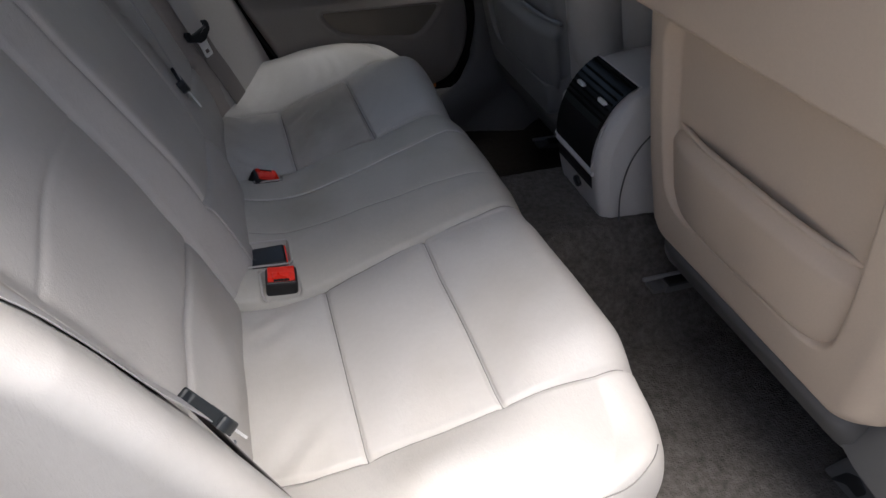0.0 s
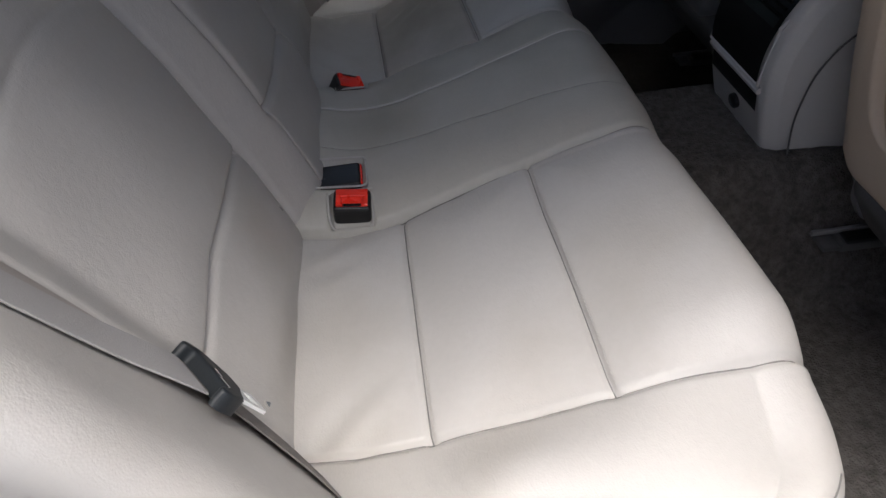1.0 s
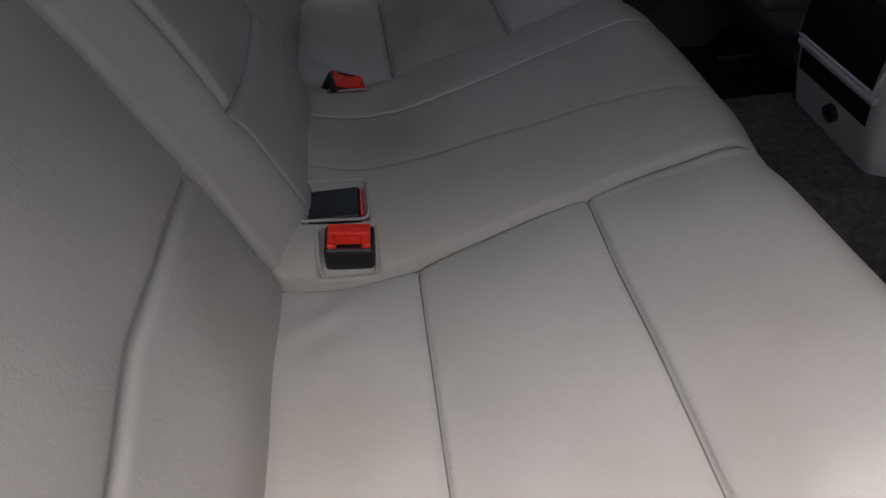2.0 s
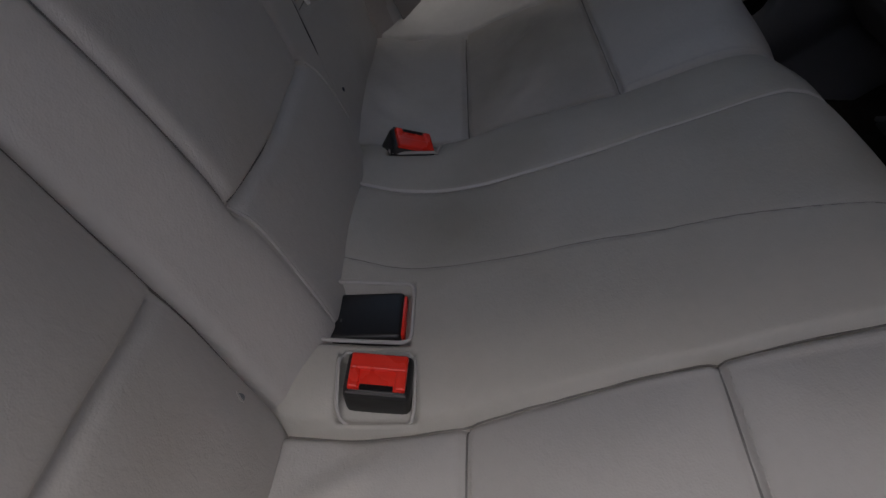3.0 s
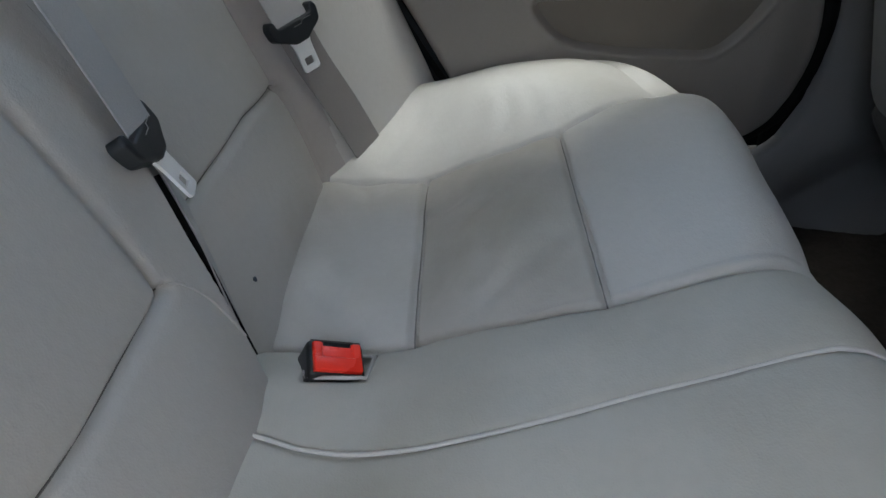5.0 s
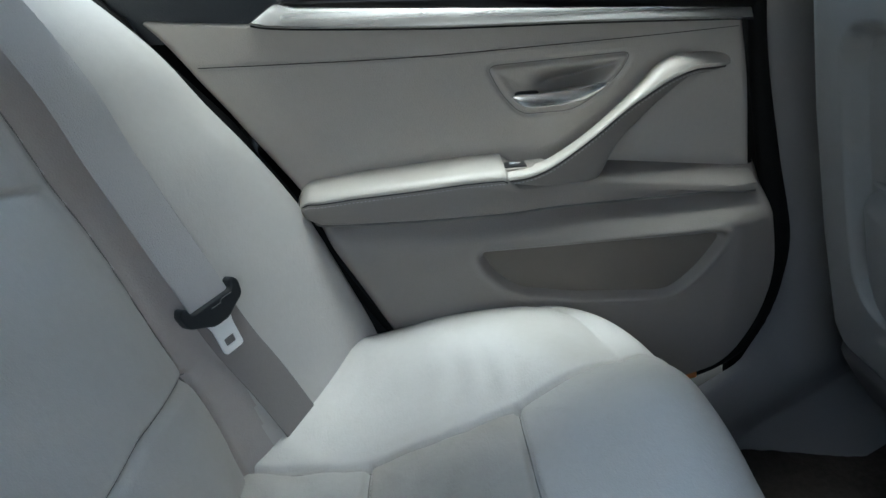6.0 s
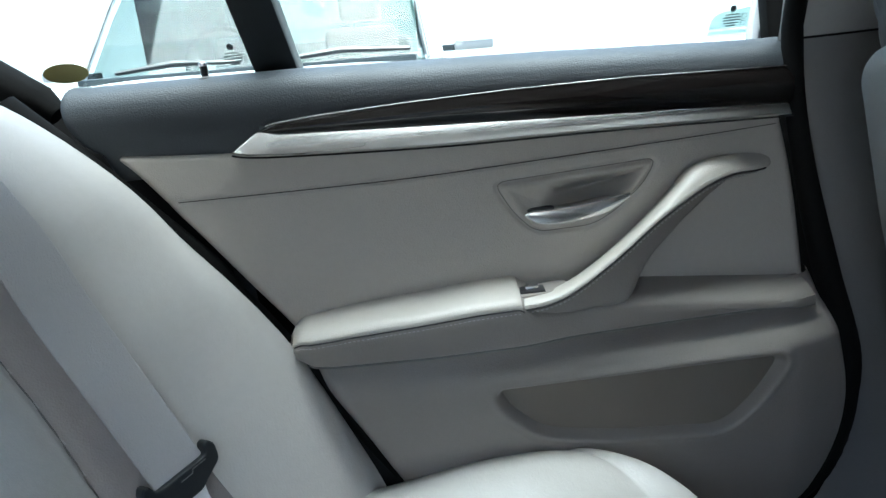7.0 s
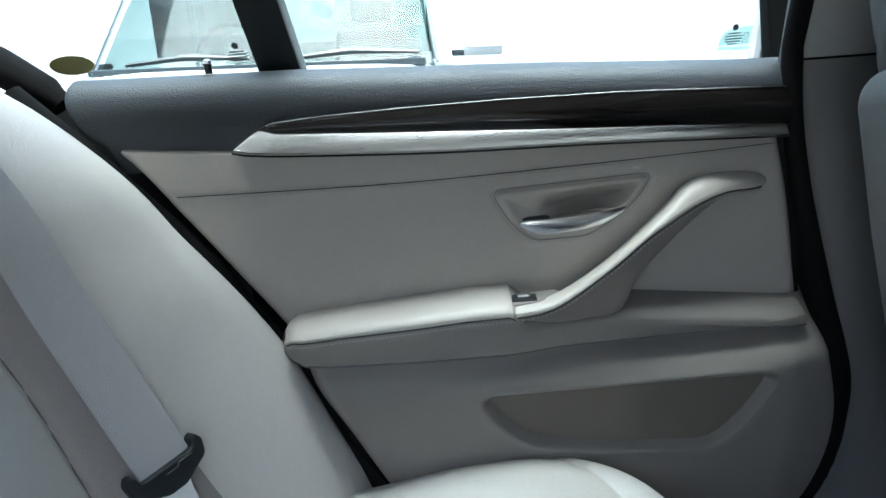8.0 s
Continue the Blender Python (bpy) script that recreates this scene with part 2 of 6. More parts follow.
def poly_sdf(X, Y, pts):
    """Signed distance to a closed outline, negative inside."""
    d = line_dist(X, Y, list(pts) + [pts[0]])
    inside = np.zeros(d.shape, bool)
    for (x0, y0), (x1, y1) in zip(pts, list(pts[1:]) + [pts[0]]):
        if y0 == y1:
            continue
        cross = ((y0 > Y) != (y1 > Y)) & (X < (x1 - x0) * (Y - y0) / (y1 - y0) + x0)
        inside ^= cross
    return np.where(inside, -d, d)


def bumps(X, Y, scale, seed, octaves=3):
    """Smooth random waves over a plane, about -1 to 1."""
    rng = np.random.RandomState(seed)
    out = np.zeros(np.broadcast(X, Y).shape)
    for _ in range(octaves * 6):
        a, f, ph = rng.uniform(0, 2 * np.pi), scale * rng.uniform(0.5, 1.8), rng.uniform(0, 2 * np.pi)
        out += np.sin(2 * np.pi * f * (X * np.cos(a) + Y * np.sin(a)) + ph)
    return out / math.sqrt(octaves * 6)


def tube(bm, pts, r, sides=8, close=False, squash=None):
    """Adds a swept tube to bm; r is one radius or one for each point. squash: (direction, factor)."""
    pts = [Vector(p) for p in pts]
    n = len(pts)
    rings = []
    up = Vector((0.3, 0.2, 1)).normalized()
    for i, p in enumerate(pts):
        d = (pts[(i + 1) % n] - pts[i - 1]) if close else (pts[min(i + 1, n - 1)] - pts[max(i - 1, 0)])
        d.normalize()
        a = d.cross(up)
        if a.length < 1e-3:
            a = d.cross(Vector((1, 0, 0)))
        a.normalize()
        b = a.cross(d)
        rr = r[i] if isinstance(r, (list, tuple, np.ndarray)) else r
        ring = []
        for k in range(sides):
            w = 2 * math.pi * k / sides
            off = a * (rr * math.cos(w)) + b * (rr * math.sin(w))
            if squash:
                ax = Vector(squash[0]).normalized()
                off -= ax * (off.dot(ax) * (1 - squash[1]))
            ring.append(bm.verts.new(p + off))
        rings.append(ring)
    for i in range(n if close else n - 1):
        a, b = rings[i], rings[(i + 1) % n]
        for k in range(sides):
            bm.faces.new((a[k], a[(k + 1) % sides], b[(k + 1) % sides], b[k]))
    if not close:
        bm.faces.new(rings[0][::-1])
        bm.faces.new(rings[-1])
    return bm


def box(size, at=(0, 0, 0), bevel=0.003, segs=2, m=None, bm=None):
    bm = bm or bmesh.new()
    made = bmesh.ops.create_cube(bm, size=1.0)["verts"]
    mat = Matrix.Translation(at) @ (m if m is not None else Matrix()) @ Matrix.Diagonal((*size, 1))
    bmesh.ops.transform(bm, matrix=mat, verts=made)
    if bevel > 0:
        edges = list({e for v in made for e in v.link_edges})
        bmesh.ops.bevel(bm, geom=edges, offset=min(bevel, min(size) * 0.45), segments=segs, profile=0.6, affect="EDGES", clamp_overlap=True)
    return bm


def rounded(pts, r, n=5):
    """A closed outline with its corners rounded."""
    out = []
    k = len(pts)
    for i in range(k):
        p, a, c = Vector(pts[i]), Vector(pts[i - 1]), Vector(pts[(i + 1) % k])
        ra = min(r, (a - p).length * 0.45, (c - p).length * 0.45)
        s, e = p + (a - p).normalized() * ra, p + (c - p).normalized() * ra
        for t in np.linspace(0, 1, n):
            out.append(tuple((1 - t) ** 2 * s + 2 * t * (1 - t) * p + t * t * e))
    return out


def slab(outline, place, thick, bevel=0.004, segs=3, bm=None):
    """A plate from a flat outline: place(u, v, w) gives the world point, w being the depth from the front face."""
    bm = bm or bmesh.new()
    front = [bm.verts.new((u, v, 0)) for u, v in outline]
    f = bm.faces.new(front)
    got = bmesh.ops.extrude_face_region(bm, geom=[f])
    back = [g for g in got["geom"] if isinstance(g, bmesh.types.BMVert)]
    bmesh.ops.translate(bm, vec=(0, 0, thick), verts=back)
    if bevel > 0:
        edges = [e for e in bm.edges if all(abs(v.co.z) < 1e-7 for v in e.verts)]
        bmesh.ops.bevel(bm, geom=edges, offset=bevel, segments=segs, profile=0.6, affect="EDGES", clamp_overlap=True)
    for v in bm.verts:
        v.co = Vector(place(*v.co))
    return bm


def stitches(path, normal, length=0.0035, gap=0.0022, r=0.0006, bm=None):
    """A row of small thread stitches along a path of points."""
    bm = bm or bmesh.new()
    p = np.array(path, float)
    d = np.concatenate([[0], np.cumsum(np.linalg.norm(np.diff(p, axis=0), axis=1))])
    s = 0.0
    lift = np.array(normal) * r * 0.8
    while s + length < d[-1]:
        a = np.array([np.interp(s, d, p[:, k]) for k in range(3)]) + lift
        b = np.array([np.interp(s + length, d, p[:, k]) for k in range(3)]) + lift
        tube(bm, [a, (a + b) / 2 + lift * 0.6, b], [r * 0.6, r, r * 0.6], 5)
        s += length + gap
    return bm


# ---- rear bench cushion ----
CUSHION_PROFILE = catmull([(-0.03, 0.300), (0, 0.303), (0.06, 0.299), (0.127, 0.309), (0.2, 0.334), (0.288, 0.362), (0.37, 0.389), (0.41, 0.399),
                           (0.436, 0.396), (0.456, 0.381), (0.470, 0.356), (0.480, 0.325), (0.486, 0.28), (0.482, 0.2), (0.475, 0.10)], 340)
INNER_SEAM = [(-0.03, 0.180), (0.05, 0.182), (0.127, 0.177), (0.288, 0.167), (0.45, 0.163), (0.53, 0.163)]
OUTER_NEAR = [(-0.03, 0.484), (0.05, 0.490), (0.127, 0.491), (0.227, 0.499), (0.30, 0.503), (0.37, 0.502), (0.43, 0.500), (0.48, 0.494), (0.53, 0.488)]
OUTER_FAR = [(-0.03, 0.468), (0.04, 0.468), (0.122, 0.458), (0.20, 0.457), (0.279, 0.469), (0.35, 0.491), (0.41, 0.512), (0.455, 0.522), (0.53, 0.530)]
REAR_NEAR, REAR_FAR = [(0.127, 0.180), (0.127, 0.491)], [(0.128, 0.180), (0.123, 0.458)]
FORE_NEAR, FORE_FAR = [(0.288, 0.168), (0.286, 0.501)], [(0.286, 0.168), (0.279, 0.469)]
PIPE_LINE = [(0.0, 0.078), (0.037, 0.068), (0.062, 0.060), (0.095, 0.055), (0.15, 0.0555), (0.20, 0.058), (0.287, 0.067), (0.363, 0.0715), (0.45, 0.077), (0.52, 0.079)]
NEAR_LINE = [(0.0, 0.032), (0.04, 0.038), (0.095, 0.047), (0.20, 0.051), (0.30, 0.059), (0.366, 0.069), (0.41, 0.078), (0.52, 0.085)]
WELLS = [(0.052, -0.092, 0.036, 0.028), (0.064, -0.152, 0.028, 0.0215), (0.074, 0.149, 0.026, 0.0205)]


def valley(d, deep=0.007, narrow=0.0045, wide=0.022):
    return deep * (0.62 * np.exp(-(d / narrow) ** 2) + 0.38 * np.exp(-np.abs(d) / wide))


def cushion_lift(X, Y, along):
    """How far the leather stands out from the plain profile. along: arc position on the profile, standing in for x past the front edge."""
    A = np.abs(Y)
    out = np.zeros(X.shape)
    out += (0.020 * np.exp(-(X / 0.17) ** 2) + 0.008) * np.sqrt(np.clip(1 - (A / 0.178) ** 2, 0, 1)) * (A < 0.178)
    inner = line_dist(along, A, INNER_SEAM)
    outer = np.where(Y < 0, line_dist(along, A, OUTER_NEAR), line_dist(along, A, OUTER_FAR))
    rear = np.where(Y < 0, line_dist(along, A, REAR_NEAR), line_dist(along, A, REAR_FAR))
    fore = np.where(Y < 0, line_dist(along, A, FORE_NEAR), line_dist(along, A, FORE_FAR))
    out -= valley(inner, 0.012, 0.004, 0.020) * (1 - 0.6 * smooth(along, 0.37, 0.45))
    far = Y > 0
    out -= valley(outer, 0.009, 0.0036, 0.018) * np.where(far, 1.4, 1.0)
    out -= valley(rear, 0.0075, 0.0032, 0.016) * np.where(far, 1.5, 1.0)
    out -= valley(fore, 0.0075, 0.0032, 0.016) * np.where(far, 1.5, 1.0)
    pipe = line_dist(along, Y, PIPE_LINE)
    pipe_near = line_dist(along, -Y, NEAR_LINE)
    out -= valley(pipe, 0.004, 0.003, 0.012)
    out -= valley(pipe_near, 0.0018, 0.0016, 0.008)
    out += 0.004 * smooth(np.minimum(np.minimum(inner, outer), np.minimum(rear, fore)), 0.005, 0.06)
    for cx, cy, hx, hy in WELLS:
        inside = smooth(-np.maximum(np.abs(X - cx) - hx, np.abs(Y - cy) - hy), -0.004, 0.003)
        out -= 0.010 * inside * (along < 0.2)
    out += 0.0012 * bumps(X, Y, 7, 3)
    # creases where people slide in, on the outer side
    fold = np.exp(-((A - 0.53) / 0.055) ** 2) * smooth(X, 0.02, 0.08) * (1 - smooth(X, 0.24, 0.34))
    out += np.where(Y > 0, 0.0008, 0.0003) * fold * np.sin(X * 190 + 5 * bumps(X, Y, 4, 9))
    pull = np.exp(-((X - 0.04) / 0.03) ** 2 - ((A - 0.24) / 0.06) ** 2) + np.exp(-((X - 0.05) / 0.04) ** 2 - ((A - 0.44) / 0.05) ** 2)
    out += np.where(Y > 0, 0.0034, 0.0022) * pull * np.sin((X * 0.75 + A * 0.65) * 150 + 2 * bumps(X, Y, 5, 31))
    worn = np.exp(-((X - 0.21) / 0.09) ** 2 - ((A - 0.33) / 0.13) ** 2)
    out += 0.0017 * worn * np.sin((X * 0.9 - A * 0.5) * 120 + 3 * bumps(X, Y, 6, 12)) * (Y > 0)
    return out


def cushion_front(Y):
    A = np.abs(Y)
    t = np.clip((A - 0.525) / 0.145, 0, 1)
    return 0.472 + 0.016 * smooth(A, 0.12, 0.42) - 0.007 * np.sign(Y) * smooth(A, 0.04, 0.18) - 0.28 * (1 - np.sqrt(np.clip(1 - t ** 2.5, 0, 1)))


def side_drop(A, start, r):
    t = np.clip((A - start) / r, 0, 1)
    return r * (1 - np.sqrt(np.clip(1 - t * t, 0, 1)))


def cushion_lattice():
    half = np.concatenate([np.linspace(0, 0.60, 260, endpoint=False), 0.60 + 0.06 * np.sin(np.linspace(0, np.pi / 2, 22))])
    ys = np.concatenate([-half[:0:-1], half])
    x0, z0 = CUSHION_PROFILE[:, 0], CUSHION_PROFILE[:, 1]
    arc = np.concatenate([[0], np.cumsum(np.hypot(np.diff(x0), np.diff(z0)))]) - 0.03
    turn = np.argmax(x0 > 0.40)
    along = np.where(np.arange(len(x0)) < turn, x0, x0[turn] + (arc - arc[turn]))
    tx, tz = np.gradient(x0), np.gradient(z0)
    nx, nz = -tz / np.hypot(tx, tz), tx / np.hypot(tx, tz)
    Y = np.broadcast_to(ys[None], (len(x0), len(ys)))
    A = np.abs(Y)
    k = (cushion_front(Y) - 0.1) / 0.386
    X0 = x0[:, None]
    X = np.where(X0 < 0.1, X0, 0.1 + (X0 - 0.1) * k)
    AL = np.broadcast_to(along[:, None], Y.shape)
    AL = np.where(AL < 0.1, AL, 0.1 + (AL - 0.1) * np.minimum(1, k))
    D = cushion_lift(X, Y, AL)
    # seam low on the front face
    D = D - valley(np.abs(arc - arc[np.argmax((x0 > 0.43) & (z0 < 0.275))])[:, None], 0.006, 0.004, 0.012) * np.ones_like(D)
    drop = side_drop(A, 0.60, 0.06)
    Z = z0[:, None] + D * nz[:, None] - drop
    PX = X + D * nx[:, None] - drop * 0.25 * smooth(X, 0.1, 0.35)
    ridge = catmull([(-0.03, 0.347), (0.0, 0.348), (0.12, 0.358), (0.22, 0.379), (0.30, 0.385), (0.354, 0.376), (0.40, 0.358), (0.44, 0.340)], 300)
    crest = np.interp(PX, ridge[:, 0], ridge[:, 1])
    shift = (crest + 0.3 * D - (z0[:, None] + D * nz[:, None])) * smooth(A, 0.485 - 0.05 * smooth(X, 0.25, 0.38), 0.64 - 0.06 * smooth(X, 0.06, 0.2))
    for i in range(turn + 1, len(x0)):
        shift[i] = shift[turn] * (1 - smooth(z0[turn] - z0[i], 0.0, 0.26))
    Z = Z + shift
    P = np.stack([PX, Y, Z], -1)
    # skirts down both sides
    low = P[:, [0, -1]].copy()
    low[:, :, 2] = 0.09
    P = np.concatenate([low[:, :1], P, low[:, 1:]], 1)
    Yc = np.concatenate([Y[:, :1], Y, Y[:, -1:]], 1)
    ALc = np.concatenate([AL[:, :1], AL, AL[:, -1:]], 1)
    lowface = np.broadcast_to((arc > arc[np.argmax((x0 > 0.43) & (z0 < 0.275))])[:, None], Yc.shape)
    return P, Yc, ALc, lowface


def cushion_top(x, y):
    """Height of the leather at a place of the plan."""
    z = np.interp(x, CUSHION_PROFILE[:205, 0], CUSHION_PROFILE[:205, 1])
    return float(z + cushion_lift(np.array([x]), np.array([y]), np.array([x]))[0] - side_drop(np.array([abs(y)]), 0.60, 0.06)[0])


def build_cushion():
    bench = thing("rear_bench_seat", "light grey leather rear bench cushion with stitched panels", "seat cushion", at=(0.2, 0, 0.1))
    P, Y, AL, low = cushion_lattice()
    c = lambda v: 0.25 * (v[:-1, :-1] + v[1:, :-1] + v[1:, 1:] + v[:-1, 1:])
    yc, xc, lowc = c(Y), c(AL), c(low.astype(float)) > 0.5
    A = np.abs(yc)
    inner = np.interp(xc, [p[0] for p in INNER_SEAM], [p[1] for p in INNER_SEAM])
    outer = np.where(yc < 0, np.interp(xc, [p[0] for p in OUTER_NEAR], [p[1] for p in OUTER_NEAR]), np.interp(xc, [p[0] for p in OUTER_FAR], [p[1] for p in OUTER_FAR]))
    seat = (A > inner) & (A < outer) & ~lowc
    rear = np.interp(A, [0.18, 0.46], [0.128, 0.123]) * (yc > 0) + 0.127 * (yc <= 0)
    fore = np.interp(A, [0.168, 0.469], [0.286, 0.279]) * (yc > 0) + np.interp(A, [0.168, 0.501], [0.288, 0.286]) * (yc <= 0)
    pieces = [("centre_panel", (A <= inner) & ~lowc, CENTRE), ("front_skirt", lowc, LEATHER)]
    for sign in (-1, 1):
        side = seat & (yc * sign > 0)
        pieces += [("rear_panel", side & (xc < rear), LEATHER), ("middle_panel", side & (xc >= rear) & (xc < fore), WORN if sign > 0 else LEATHER),
                   ("front_panel", side & (xc >= fore), LEATHER), ("outer_bolster", (A >= outer) & (yc * sign > 0) & ~lowc, LEATHER)]
    for name, mask, mat in pieces:
        part(name, grid_mesh(name, P, mask), mat, bench)
    flat_al, cols = AL, Y[0]

    def on_leather(along, y):
        j = int(np.clip(np.searchsorted(cols[1:-1], y), 1, len(cols) - 3)) + 1
        f = (y - cols[j - 1]) / max(1e-9, cols[j] - cols[j - 1])
        return tuple((1 - f) * np.interp(along, flat_al[:, j - 1], P[:, j - 1, k]) + f * np.interp(along, flat_al[:, j], P[:, j, k]) for k in range(3))
    for sign in (-1, 1):
        for line in (REAR_NEAR if sign < 0 else REAR_FAR, FORE_NEAR if sign < 0 else FORE_FAR):
            ys = np.linspace(line[0][1] + 0.008, line[1][1] - 0.004, 120)
            row = [on_leather(np.interp(y, [line[0][1], line[1][1]], [line[0][0], line[1][0]]) + 0.0042, sign * y) for y in ys]
            part("stitching", stitches([(p[0], sign * y, p[2] + 0.0001) for p, y in zip(row, ys)], (0, 0, 1), 0.0035, 0.0022, 0.00055), THREAD, bench)
        for line in (INNER_SEAM, OUTER_NEAR if sign < 0 else OUTER_FAR, REAR_NEAR if sign < 0 else REAR_FAR, FORE_NEAR if sign < 0 else FORE_FAR):
            pts = [on_leather(a, sign * y) for a, y in catmull(line, 110) if 0.0 < a < 0.50]
            exact = [sign * y for a, y in catmull(line, 110) if 0.0 < a < 0.50]
            pts = [(p[0], e, p[2]) for p, e in zip(pts, exact)]
            part("seam", tube(bmesh.new(), pts, 0.0008, 6), SEAM, bench, "dark sewn seam")
    for sign in (-1, 1):
        pts = [Vector(on_leather(a, sign * y)) + Vector((0, sign * 0.0004, 0.0002)) for a, y in catmull([(0.02, 0.656), (0.15, 0.655), (0.26, 0.651), (0.34, 0.6445), (0.39, 0.634), (0.43, 0.612), (0.455, 0.59)], 70)]
        part("side_seam", tube(bmesh.new(), pts, 0.0009, 6), SEAM, bench, "sewn seam round the outer side")
    pts = [(on_leather(a, -y)[0], -y, on_leather(a, -y)[2] - 0.0001) for a, y in catmull(NEAR_LINE, 90) if 0.02 < a < 0.47]
    part("seam", tube(bmesh.new(), pts, 0.00045, 6), SEAM, bench, "dark sewn seam")
    xs = np.linspace(0.02, 0.405, 60)
    pl = np.array(PIPE_LINE)
    pts = [(x, np.interp(x, pl[:, 0], pl[:, 1]), 0) for x in xs]
    bm = tube(bmesh.new(), [(x, y, cushion_top(x, y) + 0.0040) for x, y, _ in pts] +
              [(on_leather(x, np.interp(x, pl[:, 0], pl[:, 1]))[0], np.interp(x, pl[:, 0], pl[:, 1]), on_leather(x, 0.077)[2] + 0.0018) for x in (0.42, 0.432, 0.444)] +
              [(on_leather(x, 0.077)[0] + 0.001, 0.077, on_leather(x, 0.077)[2] + 0.0006) for x in (0.458, 0.472, 0.486)], 0.0016, 8)
    part("piping", bm, PIPING, bench, "raised leather piping, lightened for the window light it catches")
    for (cx, cy, hx, hy) in WELLS:
        out = rounded([(cx - hx, cy - hy), (cx + hx, cy - hy), (cx + hx, cy + hy), (cx - hx, cy + hy)], 0.009, 5)
        bm = tube(bmesh.new(), [(x, y, cushion_top(cx + (x - cx) * 1.16, cy + (y - cy) * 1.2) + 0.0006) for x, y in out], 0.0016, 6, close=True)
        part("well_edging", bm, LEATHER, bench, "leather edging of buckle well")
    return bench


# ---- rear backrest ----
def back_plain(Z):
    d = Z - 0.31
    return np.where(d > 0, -0.297 * d - 0.269 * d * d, -0.2 * d)


BACK_LOW = [(0.176, 0.434), (0.25, 0.440), (0.36, 0.443), (0.474, 0.424)]
BACK_HIGH = [(0.176, 0.628), (0.22, 0.639), (0.30, 0.6475), (0.34, 0.6455), (0.38, 0.6385), (0.43, 0.6275), (0.474, 0.616)]
ARM_SEAM = [(0.101, 0.30), (0.099, 0.39), (0.102, 0.438), (0.112, 0.62), (0.115, 0.84)]
ARM_FOOT = [(-0.096, 0.441), (-0.012, 0.435), (0.108, 0.436)]
SLIT = [(0.121, 0.30), (0.136, 0.36), (0.152, 0.42), (0.168, 0.48), (0.183, 0.54), (0.187, 0.60), (0.190, 0.70), (0.192, 0.84)]


STRIP_EDGE = [(0.455, 0.28), (0.457, 0.32), (0.469, 0.431), (0.478, 0.535), (0.485, 0.62), (0.491, 0.686), (0.499, 0.80), (0.503, 0.90)]


def strip_edge(Y, Z):
    """Where the side strip begins; on the near side it lies further out, under the belt."""
    return np.interp(Z, [p[1] for p in STRIP_EDGE], [p[0] for p in STRIP_EDGE]) + np.where(Y < 0, 0.024, 0.0)


def low_shift(Y):
    A = np.abs(Y)
    return np.where(Y < 0, 0.010, -0.006) * np.sin(np.pi * np.clip((A - 0.176) / 0.34, 0, 1))


def back_lift(Y, Z):
    A = np.abs(Y)
    out = np.zeros(Y.shape)
    fade = np.interp(Z, [0.2, 0.69, 0.752, 0.788, 0.802, 0.815], [1, 0.90, 0.78, 0.60, 0.38, 0.0])
    slope = 0.90 * np.clip(A - 0.465, 0, 1) + 0.9 * 0.012 * np.exp(-np.clip(A - 0.465, 0, 1) / 0.012) - 0.9 * 0.012
    bend = catmull([(0.2, 1.0), (0.40, 1.0), (0.55, 0.95), (0.65, 0.87), (0.70, 0.81), (0.752, 0.66), (0.788, 0.50), (0.802, 0.36), (0.815, 0.0)], 300)
    far_fade = np.interp(Z, bend[:, 0], bend[:, 1])
    fade = np.where(Y < 0, fade, far_fade)
    out += np.where(A > 0.465, slope, 0) * fade * np.where(Y < 0, 0.88, 1.0)
    edge = np.interp(Z, [p[1] for p in SLIT], [p[0] for p in SLIT])
    out += np.where(Y < 0, 0.033 * (1 - smooth(A, 0.095, 0.178)), 0.004 * (1 - smooth(A, 0.085, edge - 0.004)) + 0.029 * (1 - smooth(A, edge - 0.003, edge + 0.009)))
    near, far = Y < 0, Y > 0
    out -= np.where(near, valley(line_dist(A, Z, [(0.172, 0.28), (0.166, 0.44), (0.165, 0.90)]), 0.014, 0.0042, 0.018), 0)
    out -= np.where(far, valley(line_dist(A, Z, [(p[0] + 0.009, p[1]) for p in SLIT]), 0.010, 0.004, 0.004), 0)
    out -= valley(line_dist(A, Z - low_shift(Y), BACK_LOW), 0.009, 0.0042, 0.013)
    out -= valley(line_dist(A, Z, BACK_HIGH), 0.008, 0.0045, 0.02) * np.where(near, 0.35, 1.0)
    out -= valley(np.abs(A - strip_edge(Y, Z)), 0.007, 0.0035, 0.012)
    out -= valley(line_dist(Y, Z, ARM_FOOT), 0.011, 0.004, 0.014)
    out -= valley(line_dist(A, Z, ARM_SEAM[2:]), 0.008, 0.004, 0.014)
    out -= np.where(near, valley(line_dist(A, Z, ARM_SEAM[:3]), 0.0025, 0.0025, 0.008), 0)
    panel = (A > 0.176) & (A < 0.474)
    out += np.where(panel, 0.010 * np.sin(np.pi * np.clip((A - 0.176) / 0.298, 0, 1)), 0) * smooth(Z, 0.30, 0.36)
    out += 0.0012 * bumps(Y, Z, 6, 21)
    return out


def back_point(y, z, off=0.0):
    Y, Z = np.array([y], float), np.array([z], float)
    return float((back_plain(Z) + back_lift(Y, Z))[0]) + off


